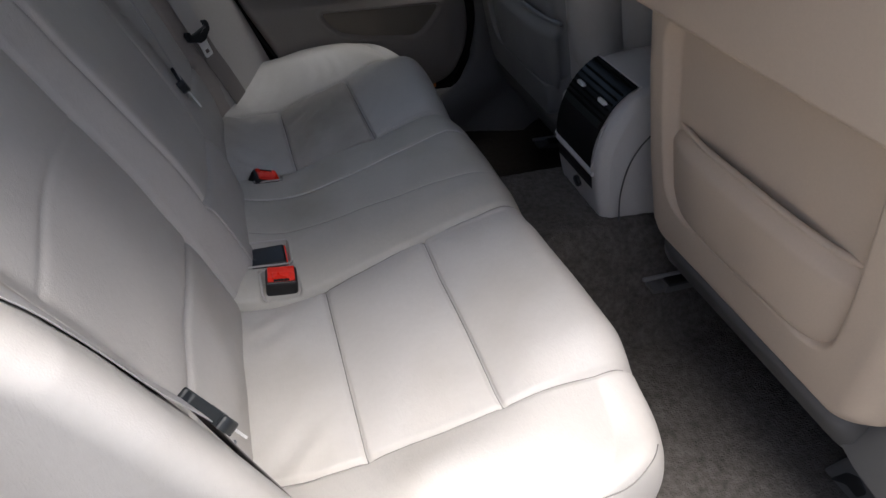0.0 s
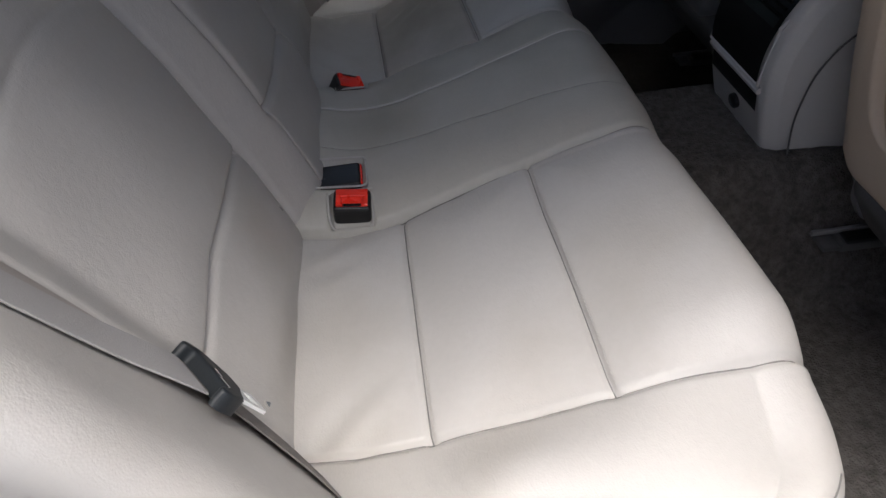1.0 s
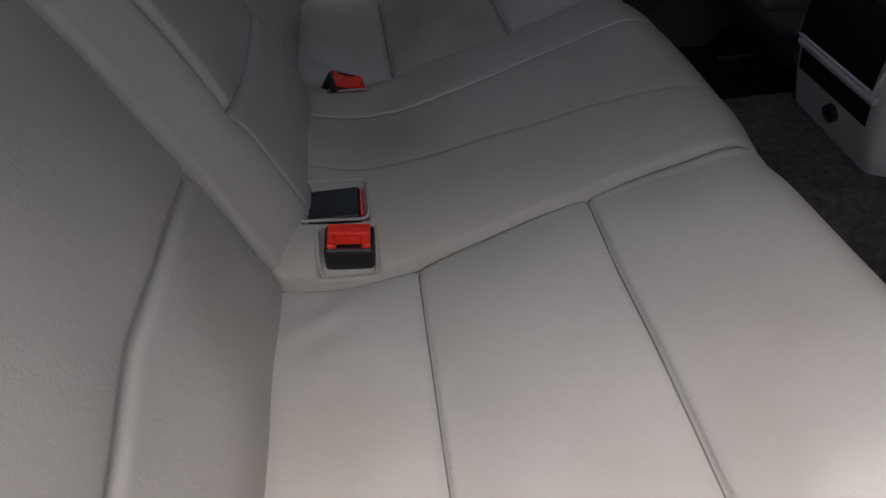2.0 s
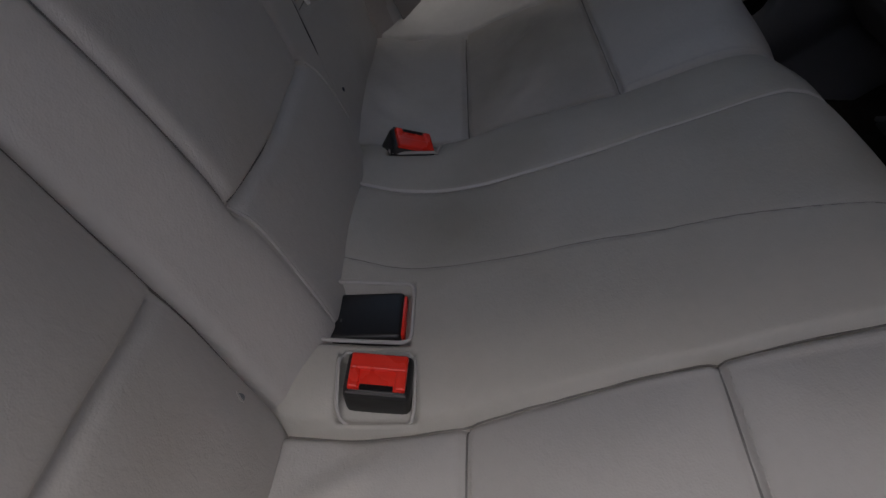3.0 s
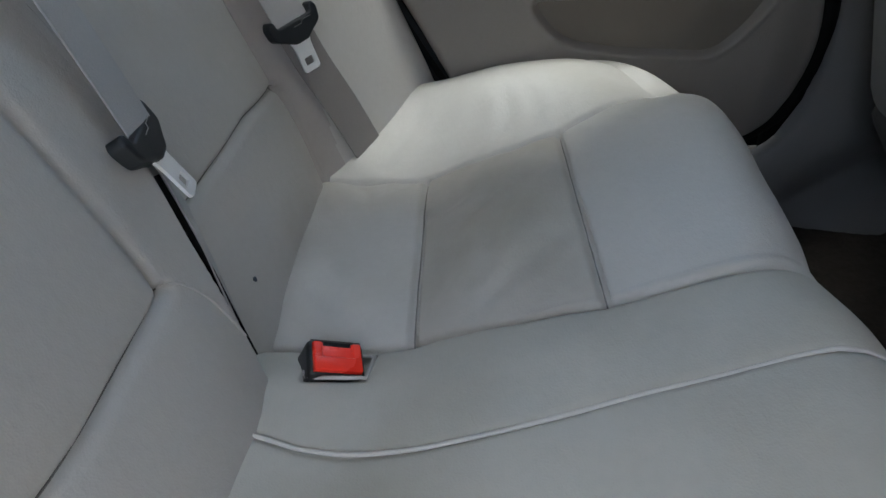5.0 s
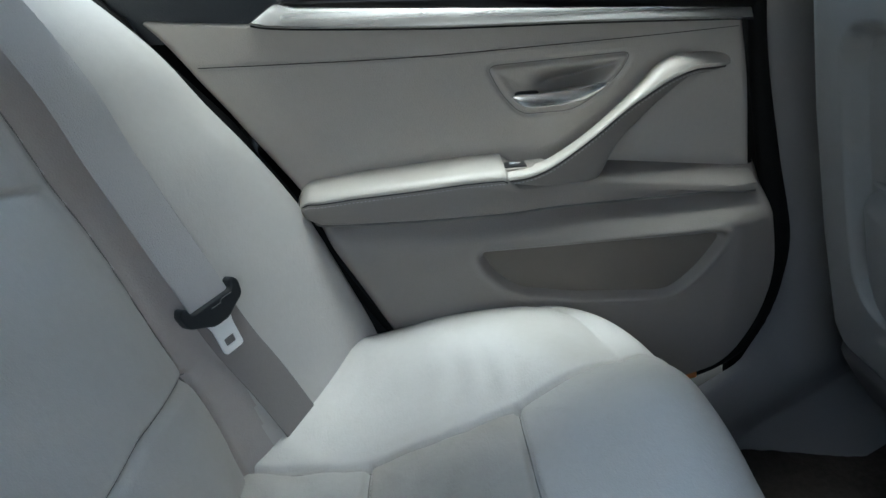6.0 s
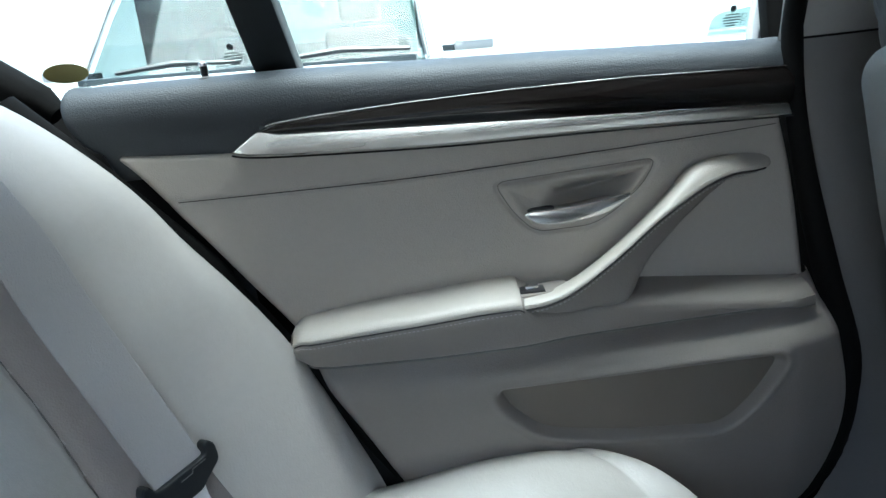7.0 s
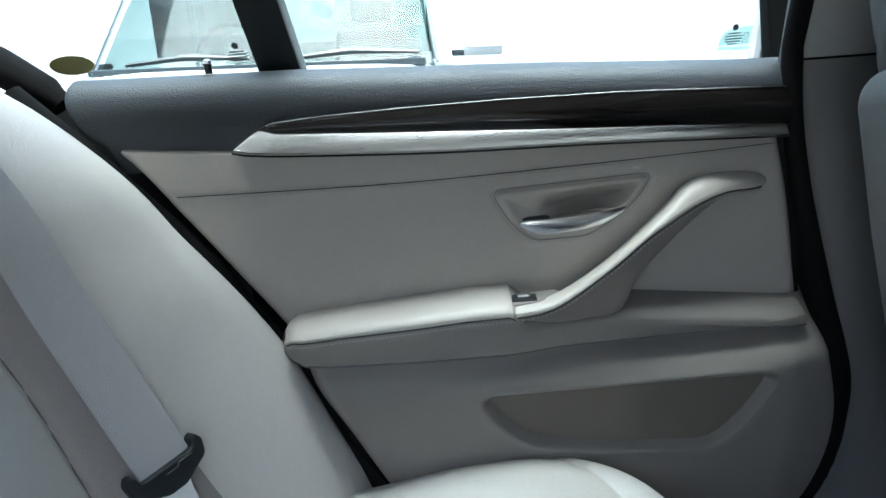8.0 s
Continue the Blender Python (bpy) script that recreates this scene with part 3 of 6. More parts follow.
def build_backrest():
    rest = thing("folding_rear_seat", "light grey leather rear backrest with folded centre armrest", "seat backrest", at=(-0.1, 0, 0.3))
    half = np.unique(np.concatenate([np.linspace(0, 0.60, 240), np.linspace(0.150, 0.212, 56), 0.60 + 0.05 * np.sin(np.linspace(0, np.pi / 2, 20))]))
    ys = np.concatenate([-half[:0:-1], half])
    zs = np.concatenate([np.linspace(0.22, 0.80, 250), np.linspace(0.803, 0.86, 14)])
    Z, Y = np.meshgrid(zs, ys, indexing="ij")
    A = np.abs(Y)
    X = back_plain(Z) + back_lift(Y, Z) - side_drop(A - np.where(Y > 0, 0.010 * (1 - smooth(Z, 0.52, 0.66)), 0.0), 0.60, 0.05)
    X -= side_drop(Z, 0.82, 0.04) * 1.2
    P = np.stack([X, Y, Z], -1)
    side = P[:, [0, -1]].copy()
    side[:, :, 0] = -0.32
    P = np.concatenate([side[:, :1], P, side[:, 1:]], 1)
    top = P[-1:].copy()
    top[:, :, 0] = -0.40
    P = np.concatenate([P, top], 0)
    Yc = np.concatenate([Y[:, :1], Y, Y[:, -1:]], 1)
    Yc = np.concatenate([Yc, Yc[-1:]], 0)
    Zc = np.concatenate([Z[:, :1], Z, Z[:, -1:]], 1)
    Zc = np.concatenate([Zc, Zc[-1:]], 0)
    c = lambda v: 0.25 * (v[:-1, :-1] + v[1:, :-1] + v[1:, 1:] + v[:-1, 1:])
    yc, zc = c(Yc), c(Zc)
    A = np.abs(yc)
    arm = np.interp(zc, [p[1] for p in ARM_SEAM], [p[0] for p in ARM_SEAM])
    slit = np.where(yc > 0, np.interp(zc, [p[1] for p in SLIT], [p[0] for p in SLIT]), 0.166)
    strip = strip_edge(yc, zc)
    low = np.interp(A, [p[0] for p in BACK_LOW], [p[1] for p in BACK_LOW]) + low_shift(yc)
    high = np.interp(A, [p[0] for p in BACK_HIGH], [p[1] for p in BACK_HIGH])
    part("armrest", grid_mesh("armrest", P, (A < arm) & (zc > np.interp(yc, [p[0] for p in ARM_FOOT], [p[1] for p in ARM_FOOT])), True), LEATHER, rest)
    part("centre_lower_panel", grid_mesh("centre_lower_panel", P, (A < arm) & (zc <= np.interp(yc, [p[0] for p in ARM_FOOT], [p[1] for p in ARM_FOOT])), True), LEATHER, rest)
    for sign in (-1, 1):
        s = yc * sign > 0
        for name, mask, mat in (("centre_border", s & (A >= arm) & (A < slit), LEATHER),
                                ("lower_panel", s & (A >= slit) & (A < strip) & (zc < low), LEATHER),
                                ("main_panel", s & (A >= slit) & (A < strip) & (zc >= low) & (zc < high), LEATHER),
                                ("upper_panel", s & (A >= slit) & (A < strip) & (zc >= high), LEATHER),
                                ("side_strip", s & (A >= strip) & (A < strip + 0.040), STRIP),
                                ("side_bolster", s & (A >= strip + 0.040), LEATHER)):
            part(name, grid_mesh(name, P, mask, True), mat, rest)
        if sign > 0:
            # black tube standing in for the shade inside the split
            pts = [(float(back_plain(np.array(z))) + 0.0192, y + 0.012, z) for y, z in catmull(SLIT, 60) if 0.33 < z < 0.482]
            wide = [0.0008 + 0.0022 * float(smooth(p[2], 0.34, 0.44)) for p in pts]
            part("split_shade", tube(bmesh.new(), pts, wide, 8), RUBBER, rest, "black strip for the shade between the backrest halves")
        # piping along the armrest's lower corner
        if sign < 0:
            pts = [(back_point(-y, z, 0.001), -y, z) for y, z in catmull([(0.100, 0.440), (0.098, 0.40), (0.099, 0.36), (0.101, 0.325)], 24)]
            part("piping", tube(bmesh.new(), pts, 0.0012, 6), LEATHER, rest)
    for run in (STRIP_EDGE[1:7], [(-a - 0.024, z) for a, z in STRIP_EDGE[1:7]], [(a, z + float(low_shift(np.array(a)))) for a, z in BACK_LOW], [(-0.170, 0.33), (-0.166, 0.44), (-0.165, 0.80)], ARM_FOOT, [(-a, z) for a, z in ARM_SEAM[2:]]):
        pts = [(back_point(y, z, 0.0001), y, z) for y, z in catmull(run, 60) if z < 0.80]
        part("seam", tube(bmesh.new(), pts, 0.0008, 6), SEAM, rest, "dark sewn seam")
    # fine seam from the armrest's far corner into the split
    pts = [(back_point(y, z, 0.0004), y, z) for y, z in catmull([(0.108, 0.438), (0.118, 0.432), (0.128, 0.412), (0.132, 0.388), (0.134, 0.365)], 30)]
    part("piping", tube(bmesh.new(), pts, 0.0010, 6), LEATHER, rest)
    for y, z in ((-0.190, 0.357), (-0.458, 0.356)):
        place = lambda u, v, w: (back_point(y + u, z + v, 0.0007 - w), y + u, z + v)
        rim = [(0.0034 * math.cos(k), 0.0046 * math.sin(k)) for k in np.linspace(0, 2 * np.pi, 16, endpoint=False)]
        tab = part("anchor_tag", slab(rim, place, 0.0005, 0.0, 1), LEATHER, rest, "small embossed anchor tag")
        place = lambda u, v, w: (back_point(y + u, z + v, 0.0011 - w), y + u, z + v)
        part("tag_mark", slab([(-0.0020, -0.0026), (0.0018, -0.0032), (0.0024, -0.0012), (0.0004, 0.0030), (-0.0008, 0.0008)], place, 0.0004, 0.0, 1), FADED, tab, "faded blue-grey print")
    return rest


# ---- belts and buckles ----
def ribbon(path, width_dir, width, thick=0.0014):
    """A flat band along path; width_dir gives one direction for each point."""
    bm = bmesh.new()
    n = len(path)
    rows = []
    for i, p in enumerate(path):
        p = Vector(p)
        d = (Vector(path[min(i + 1, n - 1)]) - Vector(path[max(i - 1, 0)])).normalized()
        w = Vector(width_dir[i])
        w = (w - d * w.dot(d)).normalized()
        nn = d.cross(w).normalized() * (thick / 2)
        h = w * (width / 2)
        e = h * 0.97
        rows.append([bm.verts.new(q) for q in (p - h, p - e + nn, p + e + nn, p + h, p + e - nn, p - e - nn)])
    for a, b in zip(rows, rows[1:]):
        for k in range(6):
            bm.faces.new((a[k], a[(k + 1) % 6], b[(k + 1) % 6], b[k]))
    bm.faces.new(rows[0][::-1])
    bm.faces.new(rows[-1])
    return bm


def build_belt(label, upper, lower, tongue_at, down, across, lower_mat=WEBBING):
    """A hanging belt: upper and lower bands, and the tongue between them. down and across: the tongue's directions."""
    belt = thing("seat_belt", label, "seat belt", "rear seat belts", at=tongue_at)
    up_pts = catmull([u[:3] for u in upper], 40)
    lo_pts = catmull([u[:3] for u in lower], 40)
    up_w = catmull([u[3:] for u in upper], 40)
    lo_w = catmull([u[3:] for u in lower], 40)
    part("upper_webbing", ribbon(up_pts.tolist(), up_w.tolist(), 0.047), WEBBING, belt)
    part("lower_webbing", ribbon(lo_pts.tolist(), lo_w.tolist(), 0.047), lower_mat, belt, "lower webbing, darkened for the shade below the tongue" if lower_mat is WEB_SHADE else "")
    d, a = Vector(down).normalized(), Vector(across).normalized()
    a = (a - d * a.dot(d)).normalized()
    n = a.cross(d).normalized()
    if n.x < 0:
        n = -n
    o = Vector(tongue_at) - d * 0.0055
    place = lambda u, v, w: o + a * u - d * v - n * (w - 0.006)
    head = rounded([(-0.0355, 0.007), (-0.033, -0.008), (-0.016, -0.0165), (-0.009, -0.021), (0.009, -0.021), (0.016, -0.0165), (0.033, -0.008), (0.0355, 0.007), (0.031, 0.0135),
                    (0.0258, 0.0115), (0.0245, 0.003), (-0.0245, 0.003), (-0.0258, 0.0115), (-0.031, 0.0135)], 0.005, 4)
    hd = part("tongue_head", slab(head, place, 0.013, 0.003, 3), TONGUE, belt, "dark plastic tongue head")
    lip = [(-0.004, 0.0005), (0.007, 0.0005), (0.009, 0.0035), (0.022, 0.0035)]
    part("slot_lip", tube(bmesh.new(), [place(u, v - 0.003, -0.0001) for u, v in lip], 0.0004, 6), MID_TRIM, hd, "thin pale line along the belt slot")
    # blade with a slot cut through it
    outer = rounded([(-0.0185, 0.004), (-0.0150, -0.004), (-0.0118, -0.016), (-0.0118, -0.045), (0.0118, -0.045), (0.0118, -0.016), (0.0150, -0.004), (0.0185, 0.004)], 0.0045, 4)
    inner = rounded([(-0.0062, -0.029), (0.0062, -0.029), (0.0062, -0.038), (-0.0062, -0.038)], 0.0015, 3)
    place2 = lambda u, v, w: o + a * u - d * (v - 0.010) - n * (w - 0.001)
    k = min(range(len(outer)), key=lambda i: (outer[i][0] - inner[0][0]) ** 2 + (outer[i][1] - inner[0][1]) ** 2)
    turn = lambda pts: sum(p[0] * q[1] - q[0] * p[1] for p, q in zip(pts, pts[1:] + pts[:1]))
    outer = list(outer[k:]) + list(outer[:k])
    inner = list(inner)
    if turn(outer) * turn(inner) > 0:
        inner = inner[:1] + inner[:0:-1]
    part("tongue_blade", slab(outer + outer[:1] + inner + inner[:1], place2, 0.0026, 0.0, 1), STEEL, belt, "steel tongue blade, whitened for the window it reflects")
    return belt


def build_ink_spot():
    spot = thing("ink_spot", "small dark blue ink spot on the grey backrest leather", "stain", at=(back_point(0.217, 0.351, 0.0), 0.217, 0.351))
    ring = [(0.0022 * (1 + 0.2 * math.sin(3 * a)) * math.cos(a), 0.0024 * math.sin(a)) for a in np.linspace(0, 2 * np.pi, 18, endpoint=False)]
    place = lambda u, v, w: (back_point(0.217 + u, 0.351 + v, 0.0009 - w), 0.217 + u, 0.351 + v)
    part("blot", slab(ring, place, 0.0008, 0.0, 1), INK, spot)


def build_belts():
    runs = ((1, "grey belt hanging flat on the bolster with bright tongue", (0.50, 0.866, 0.0),
             ((0.523, 0.80, 0.040), (0.5155, 0.70, 0.027), (0.5145, 0.63, 0.018), (0.5110, 0.55, 0.013), (0.508, 0.478, 0.015)),
             ((0.508, 0.482, 0.012), (0.512, 0.43, 0.006), (0.519, 0.37, 0.005), (0.527, 0.29, 0.004)),
             (0.506, 0.474, 0.017), (0.25, -0.02, -0.95), (0.62, 0.78, 0.0)),
            (-1, "grey belt hanging along the sunlit bolster", (0.66, -0.75, 0.0),
             ((0.588, 0.79, 0.0015), (0.566, 0.70, 0.0015), (0.551, 0.63, 0.0015), (0.536, 0.56, 0.003), (0.523, 0.500, 0.010)),
             ((0.519, 0.500, 0.010), (0.514, 0.43, 0.006), (0.518, 0.36, 0.005), (0.528, 0.29, 0.004)),
             (0.523, 0.490, 0.018), (0.36, 0.12, -0.92), (0.62, -0.78, 0.0)))
    for sign, label, lie, upper, lower, tip, down, across in runs:
        up = [(back_point(sign * y, z, o), sign * y, z, *lie) for y, z, o in upper]
        if sign < 0:
            # lie close along the leather
            zs, ys, offs = [u[1] for u in upper][::-1], [u[0] for u in upper][::-1], [u[2] for u in upper][::-1]
            run = [(-float(np.interp(z, zs, ys)), z, float(np.interp(z, zs, offs))) for z in np.linspace(0.79, 0.50, 16)]
            up = [(back_point(y, z, o), y, z, back_point(y - 0.014, z) - back_point(y + 0.014, z), -0.028, 0.0) for y, z, o in run]
        up[-1] = (*up[-1][:3], *across)
        lo = [(back_point(sign * y, z, o), sign * y, z, 0.62, sign * 0.78, 0.0) for y, z, o in lower]
        y, z, o = tip
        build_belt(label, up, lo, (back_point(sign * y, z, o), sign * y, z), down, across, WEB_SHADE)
    up = [(-0.138, 0.209, 0.80, -0.15, 0.98, -0.10), (-0.100, 0.200, 0.69, -0.15, 0.98, -0.12), (-0.067, 0.192, 0.60, -0.12, 0.97, -0.18), (-0.039, 0.184, 0.517, -0.107, 0.953, -0.284)]
    edge = lambda z: float(np.interp(z, [p[1] for p in SLIT], [p[0] for p in SLIT]))
    lo = [(float(back_plain(np.array(z))) + o, edge(z) + out, z, -0.45, 0.88, -0.13) for z, o, out in ((0.508, 0.026, 0.012), (0.475, 0.013, 0.033), (0.42, 0.010, 0.034), (0.35, 0.008, 0.027), (0.28, 0.004, 0.020))]
    build_belt("grey centre belt hanging beside the backrest split", up, lo, (-0.039, 0.182, 0.507), (0.42, 0.10, -0.89), (-0.107, 0.953, -0.284))


def build_buckles():
    def buckle(at, sign, label):
        b = thing("seat_belt_buckle", label, "buckle", "rear buckles", at=at)
        m = Matrix.Translation(at) @ Matrix.Rotation(radians(-4 if sign < 0 else 12), 4, "Z") @ Matrix.Rotation(radians(10 if sign < 0 else 14), 4, "X") @ Matrix.Rotation(radians(5 if sign < 0 else 27), 4, "Y")
        body = box((0.048, 0.034, 0.046), (0, 0, -0.013), 0.006, 3)
        bmesh.ops.transform(body, matrix=m, verts=body.verts)
        part("body", body, BLACK, b, "black plastic buckle housing")
        # the button: a raised bar with two arms round a lower finger rest
        btn = box((0.0405, 0.0265, 0.004), (0, -0.0005 * sign, 0.0098), 0.0012, 2)
        box((0.0405, 0.0125, 0.0055), (0, -0.0075 * sign, 0.0118), 0.0020, 3, bm=btn)
        for u in (-0.0165, 0.0165):
            box((0.0075, 0.0262, 0.0050), (u, -0.0006 * sign, 0.0114), 0.0018, 3, bm=btn)
        bmesh.ops.transform(btn, matrix=m, verts=btn.verts)
        part("release_button", btn, RED, b, "bright red release button")
        part("slot", box((0.0235, 0.0040, 0.002), (0, 0, 0), 0.0005, 1, m @ Matrix.Translation((0, 0.0112 * sign, 0.0113))), PIANO, b)
        part("housing_rim", tube(bmesh.new(), [m @ Vector((u, 0.0152 * sign, 0.0095)) for u in (-0.021, -0.012, 0.012, 0.021)], 0.0008, 6), GREY_TRIM, b, "worn grey housing edge")
    buckle((0.067, -0.152, 0.319), -1, "black buckle with red button in leather well")
    buckle((0.068, 0.149, 0.316), 1, "black buckle with red button, tilted in its well")
    c = thing("centre_belt_buckle", "black buckle lying on its side with thin red edge", "buckle", at=(0.052, -0.092, 0.30))
    m = Matrix.Translation((0.050, -0.092, 0.309)) @ Matrix.Rotation(radians(-1), 4, "Y")
    part("body", box((0.060, 0.047, 0.028), (0, 0, 0), 0.005, 3, m), BLACK, c)
    part("release_button", box((0.0032, 0.040, 0.020), (0, 0, 0), 0.001, 2, m @ Matrix.Translation((0.0305, 0, 0.0015))), RED, c, "red release button")
    part("moulding_mark", box((0.0016, 0.003, 0.0006), (0, 0, 0), 0.0002, 1, m @ Matrix.Translation((-0.018, -0.006, 0.0141))), GREY_TRIM, c)


# ---- far door ----
SLOPE = 0.08


DOOR_FRONT = catmull([(0.20, 0.50), (0.235, 0.60), (0.27, 0.632), (0.33, 0.649), (0.40, 0.648), (0.50, 0.624), (0.62, 0.602), (0.70, 0.585), (0.80, 0.572)], 200)
DOOR_REAR = catmull([(0.20, 0.20), (0.30, 0.168), (0.38, 0.130), (0.47, 0.084), (0.53, 0.054), (0.60, 0.010), (0.66, -0.030), (0.735, -0.088), (0.80, -0.19)], 200)


def door_front(z):
    return np.interp(z, DOOR_FRONT[:, 0], DOOR_FRONT[:, 1])


def door_rear(z):
    return np.interp(z, DOOR_REAR[:, 0], DOOR_REAR[:, 1])


def door_at(u, v, w, y0):
    return (u, y0 + SLOPE * u + w, v)


SPEAKER = rounded([(0.260, 0.4545), (0.574, 0.447), (0.540, 0.398), (0.505, 0.368), (0.380, 0.381), (0.305, 0.397), (0.272, 0.430)], 0.022, 6)
BEZEL = rounded([(0.282, 0.660), (0.453, 0.664), (0.440, 0.641), (0.412, 0.617), (0.384, 0.602), (0.322, 0.602), (0.300, 0.626)], 0.013, 6)


def build_door():
    door = thing("door_1", "closed rear door with grey leather trim and dark wood inlay", "car door", kind="structure", at=(0.3, 0.68, 0.2))
    # upper leather panel with the dished bezel of the handle
    vs = np.linspace(0, 1, 110)
    us = np.linspace(0, 1, 230)
    Z = np.broadcast_to(0.50 + 0.232 * vs[:, None], (110, 230))
    for _ in range(3):
        X = door_rear(Z) + (door_front(Z) - door_rear(Z)) * us[None]
        Z = 0.50 + vs[:, None] * (np.interp(X, [-0.10, -0.075, -0.043, 0.03, 0.10, 0.24, 0.39, 0.584], [0.728, 0.735, 0.731, 0.724, 0.720, 0.713, 0.707, 0.698]) - 0.50)
    Yd = 0.664 + SLOPE * X + 0.006 * ((Z - 0.62) / 0.12) ** 2
    sdf = poly_sdf(X, Z, BEZEL)
    dish = smooth(-sdf, 0.006, 0.030)
    Yd = Yd + 0.044 * dish * smooth(Z, 0.605, 0.635) * smooth(X, 0.325, 0.375) + 0.003 * dish
    Yd = Yd + 0.0022 * np.exp(-(sdf / 0.0028) ** 2) - 0.0018 * smooth(-sdf, 0.001, 0.004) * (1 - smooth(-sdf, 0.008, 0.014))
    line = [(-0.06, 0.6835), (0.05, 0.680), (0.20, 0.6765), (0.36, 0.678), (0.50, 0.6805), (0.60, 0.6835)]
    Yd = Yd + valley(line_dist(X, Z, line), 0.0010, 0.0014, 0.004)
    edge = np.minimum(us, 1 - us)[None] * (door_front(Z) - door_rear(Z))
    Yd = Yd + 0.012 * (1 - np.sqrt(np.clip(1 - (1 - np.clip(edge / 0.012, 0, 1)) ** 2, 0, 1)))
    Yd = Yd + 0.008 * (1 - np.sqrt(np.clip(1 - smooth(vs, 0.972, 1.0)[:, None] ** 2, 0, 1)))
    P = np.stack([X, Yd, Z], -1)
    xc = 0.25 * (sdf[:-1, :-1] + sdf[1:, :-1] + sdf[1:, 1:] + sdf[:-1, 1:])
    part("upper_panel", grid_mesh("upper_panel", P, xc > 0), DOOR_SKIN, door)
    bez = part("handle_bezel", grid_mesh("handle_bezel", P, xc <= 0), DOOR_SKIN, door, "dished grey handle bezel")
    dz = 0.003
    pts = [(x, 0.6632 + SLOPE * x + 0.006 * ((z - 0.62) / 0.12) ** 2, z + dz) for x, z in catmull(line, 160) if x < 0.583 and x > float(door_rear(z)) + 0.012]
    part("stitching", stitches(pts, (0, -1, 0), 0.0028, 0.002, 0.0004), THREAD, door)
    part("leather_seam", tube(bmesh.new(), [(x, y + 0.0007, z - dz) for x, y, z in pts], 0.0005, 6), DARK_SEAM, door, "fine dark seam")
    part("stitching", stitches([(x, y, z - 2 * dz) for x, y, z in pts], (0, -1, 0), 0.0028, 0.002, 0.0004), THREAD, door)
    ring = BEZEL + [BEZEL[0]]
    pts = [(x, 0.664 + SLOPE * x + 0.006 * ((z - 0.62) / 0.12) ** 2 + 0.0018, z) for x, z in ring]
    part("bezel_gap", tube(bmesh.new(), pts, 0.00045, 6), SEAM, bez)
    # lever
    crescent = rounded([(0.3095, 0.6245), (0.3199, 0.6265), (0.3383, 0.6258), (0.3708, 0.6270), (0.3968, 0.6295), (0.4240, 0.6325), (0.4225, 0.6275), (0.412, 0.6205), (0.3968, 0.6130), (0.3708, 0.6090),
                        (0.3426, 0.6086), (0.3275, 0.6100), (0.3166, 0.6164)], 0.003, 3)
    part("door_lever", slab(crescent, lambda u, v, w: door_at(u, v, w - 0.16 * (v - 0.6105) + 28 * max(0, v - 0.622) ** 2, 0.6615), 0.014, 0.0042, 4), CHROME, bez, "satin chrome release lever")
    gap = rounded([(0.3070, 0.6250), (0.3190, 0.6290), (0.3430, 0.6280), (0.3430, 0.6070), (0.3265, 0.6082), (0.3145, 0.6155)], 0.003, 4)
    part("lever_gap", slab(gap, lambda u, v, w: door_at(u, v, w, 0.6632), 0.006, 0.0006, 1), BLACK, bez)
    # dark soft upper sill
    xs = np.concatenate([np.linspace(-0.13, -0.08, 40, endpoint=False), np.linspace(-0.08, 0.600, 80)])
    prof = catmull([(0.745, -0.012), (0.728, 0.0), (0.700, 0.002), (0.688, -0.001), (0.676, -0.008), (0.668, -0.022), (0.668, -0.045), (0.678, -0.090)], 36)
    top = np.interp(xs, [-0.20, -0.13, 0.10, 0.35, 0.574], [0.803, 0.800, 0.793, 0.780, 0.766])
    bend = np.interp(xs, [-0.2, 0.0, 0.574], [1.0, 1.0, 0.78])
    P = np.zeros((120, 36, 3))
    P[:, :, 0] = xs[:, None]
    P[:, :, 1] = prof[None, :, 0] + SLOPE * 0.8 * xs[:, None]
    P[:, :, 2] = top[:, None] + prof[None, :, 1] * bend[:, None]
    end = smooth(xs, 0.586, 0.600)[:, None]
    back = catmull([(0.70, -0.090), (0.7348, -0.0970), (0.7417, -0.1065), (0.7592, -0.1182), (0.7812, -0.1238), (0.82, -0.126)], 60)
    start = np.interp(P[:, :, 2], back[:, 0], back[:, 1])
    P[:, :, 0] = np.maximum(P[:, :, 0], start)
    P[:, :, 1] += 0.012 * (1 - np.sqrt(np.clip(1 - (1 - np.clip((P[:, :, 0] - start) / 0.010, 0, 1)) ** 2, 0, 1)))
    P[:, :, 1] += 0.02 * end
    part("window_sill", grid_mesh("window_sill", P), SILL_PLASTIC, door, "dark grained soft plastic sill")
    # alloy trim and wood inlay
    trim = [(0.032, 0.7245), (0.052, 0.739), (0.062, 0.7455), (0.071, 0.7395), (0.080, 0.7375), (0.164, 0.7325), (0.24, 0.7270), (0.36, 0.7195), (0.585, 0.7065), (0.585, 0.6935), (0.40, 0.7020), (0.24, 0.7075), (0.10, 0.7160), (0.05, 0.7205)]
    part("alloy_trim", slab(trim, lambda u, v, w: door_at(u, v, w + 0.75 * (v - 0.705 + 0.03 * (u - 0.2)), 0.644), 0.02, 0.0030, 3), ALLOY, door, "brushed alloy trim strip")
    # thin black tube drawn as the shadow of the groove below the alloy
    gap = [(x, 0.6445 + SLOPE * x + 0.75 * (z - 0.705 + 0.03 * (x - 0.2)), z - 0.0008) for x, z in catmull([(0.034, 0.7232), (0.05, 0.7198), (0.10, 0.7153), (0.24, 0.7068), (0.40, 0.7013), (0.585, 0.6928)], 70)]
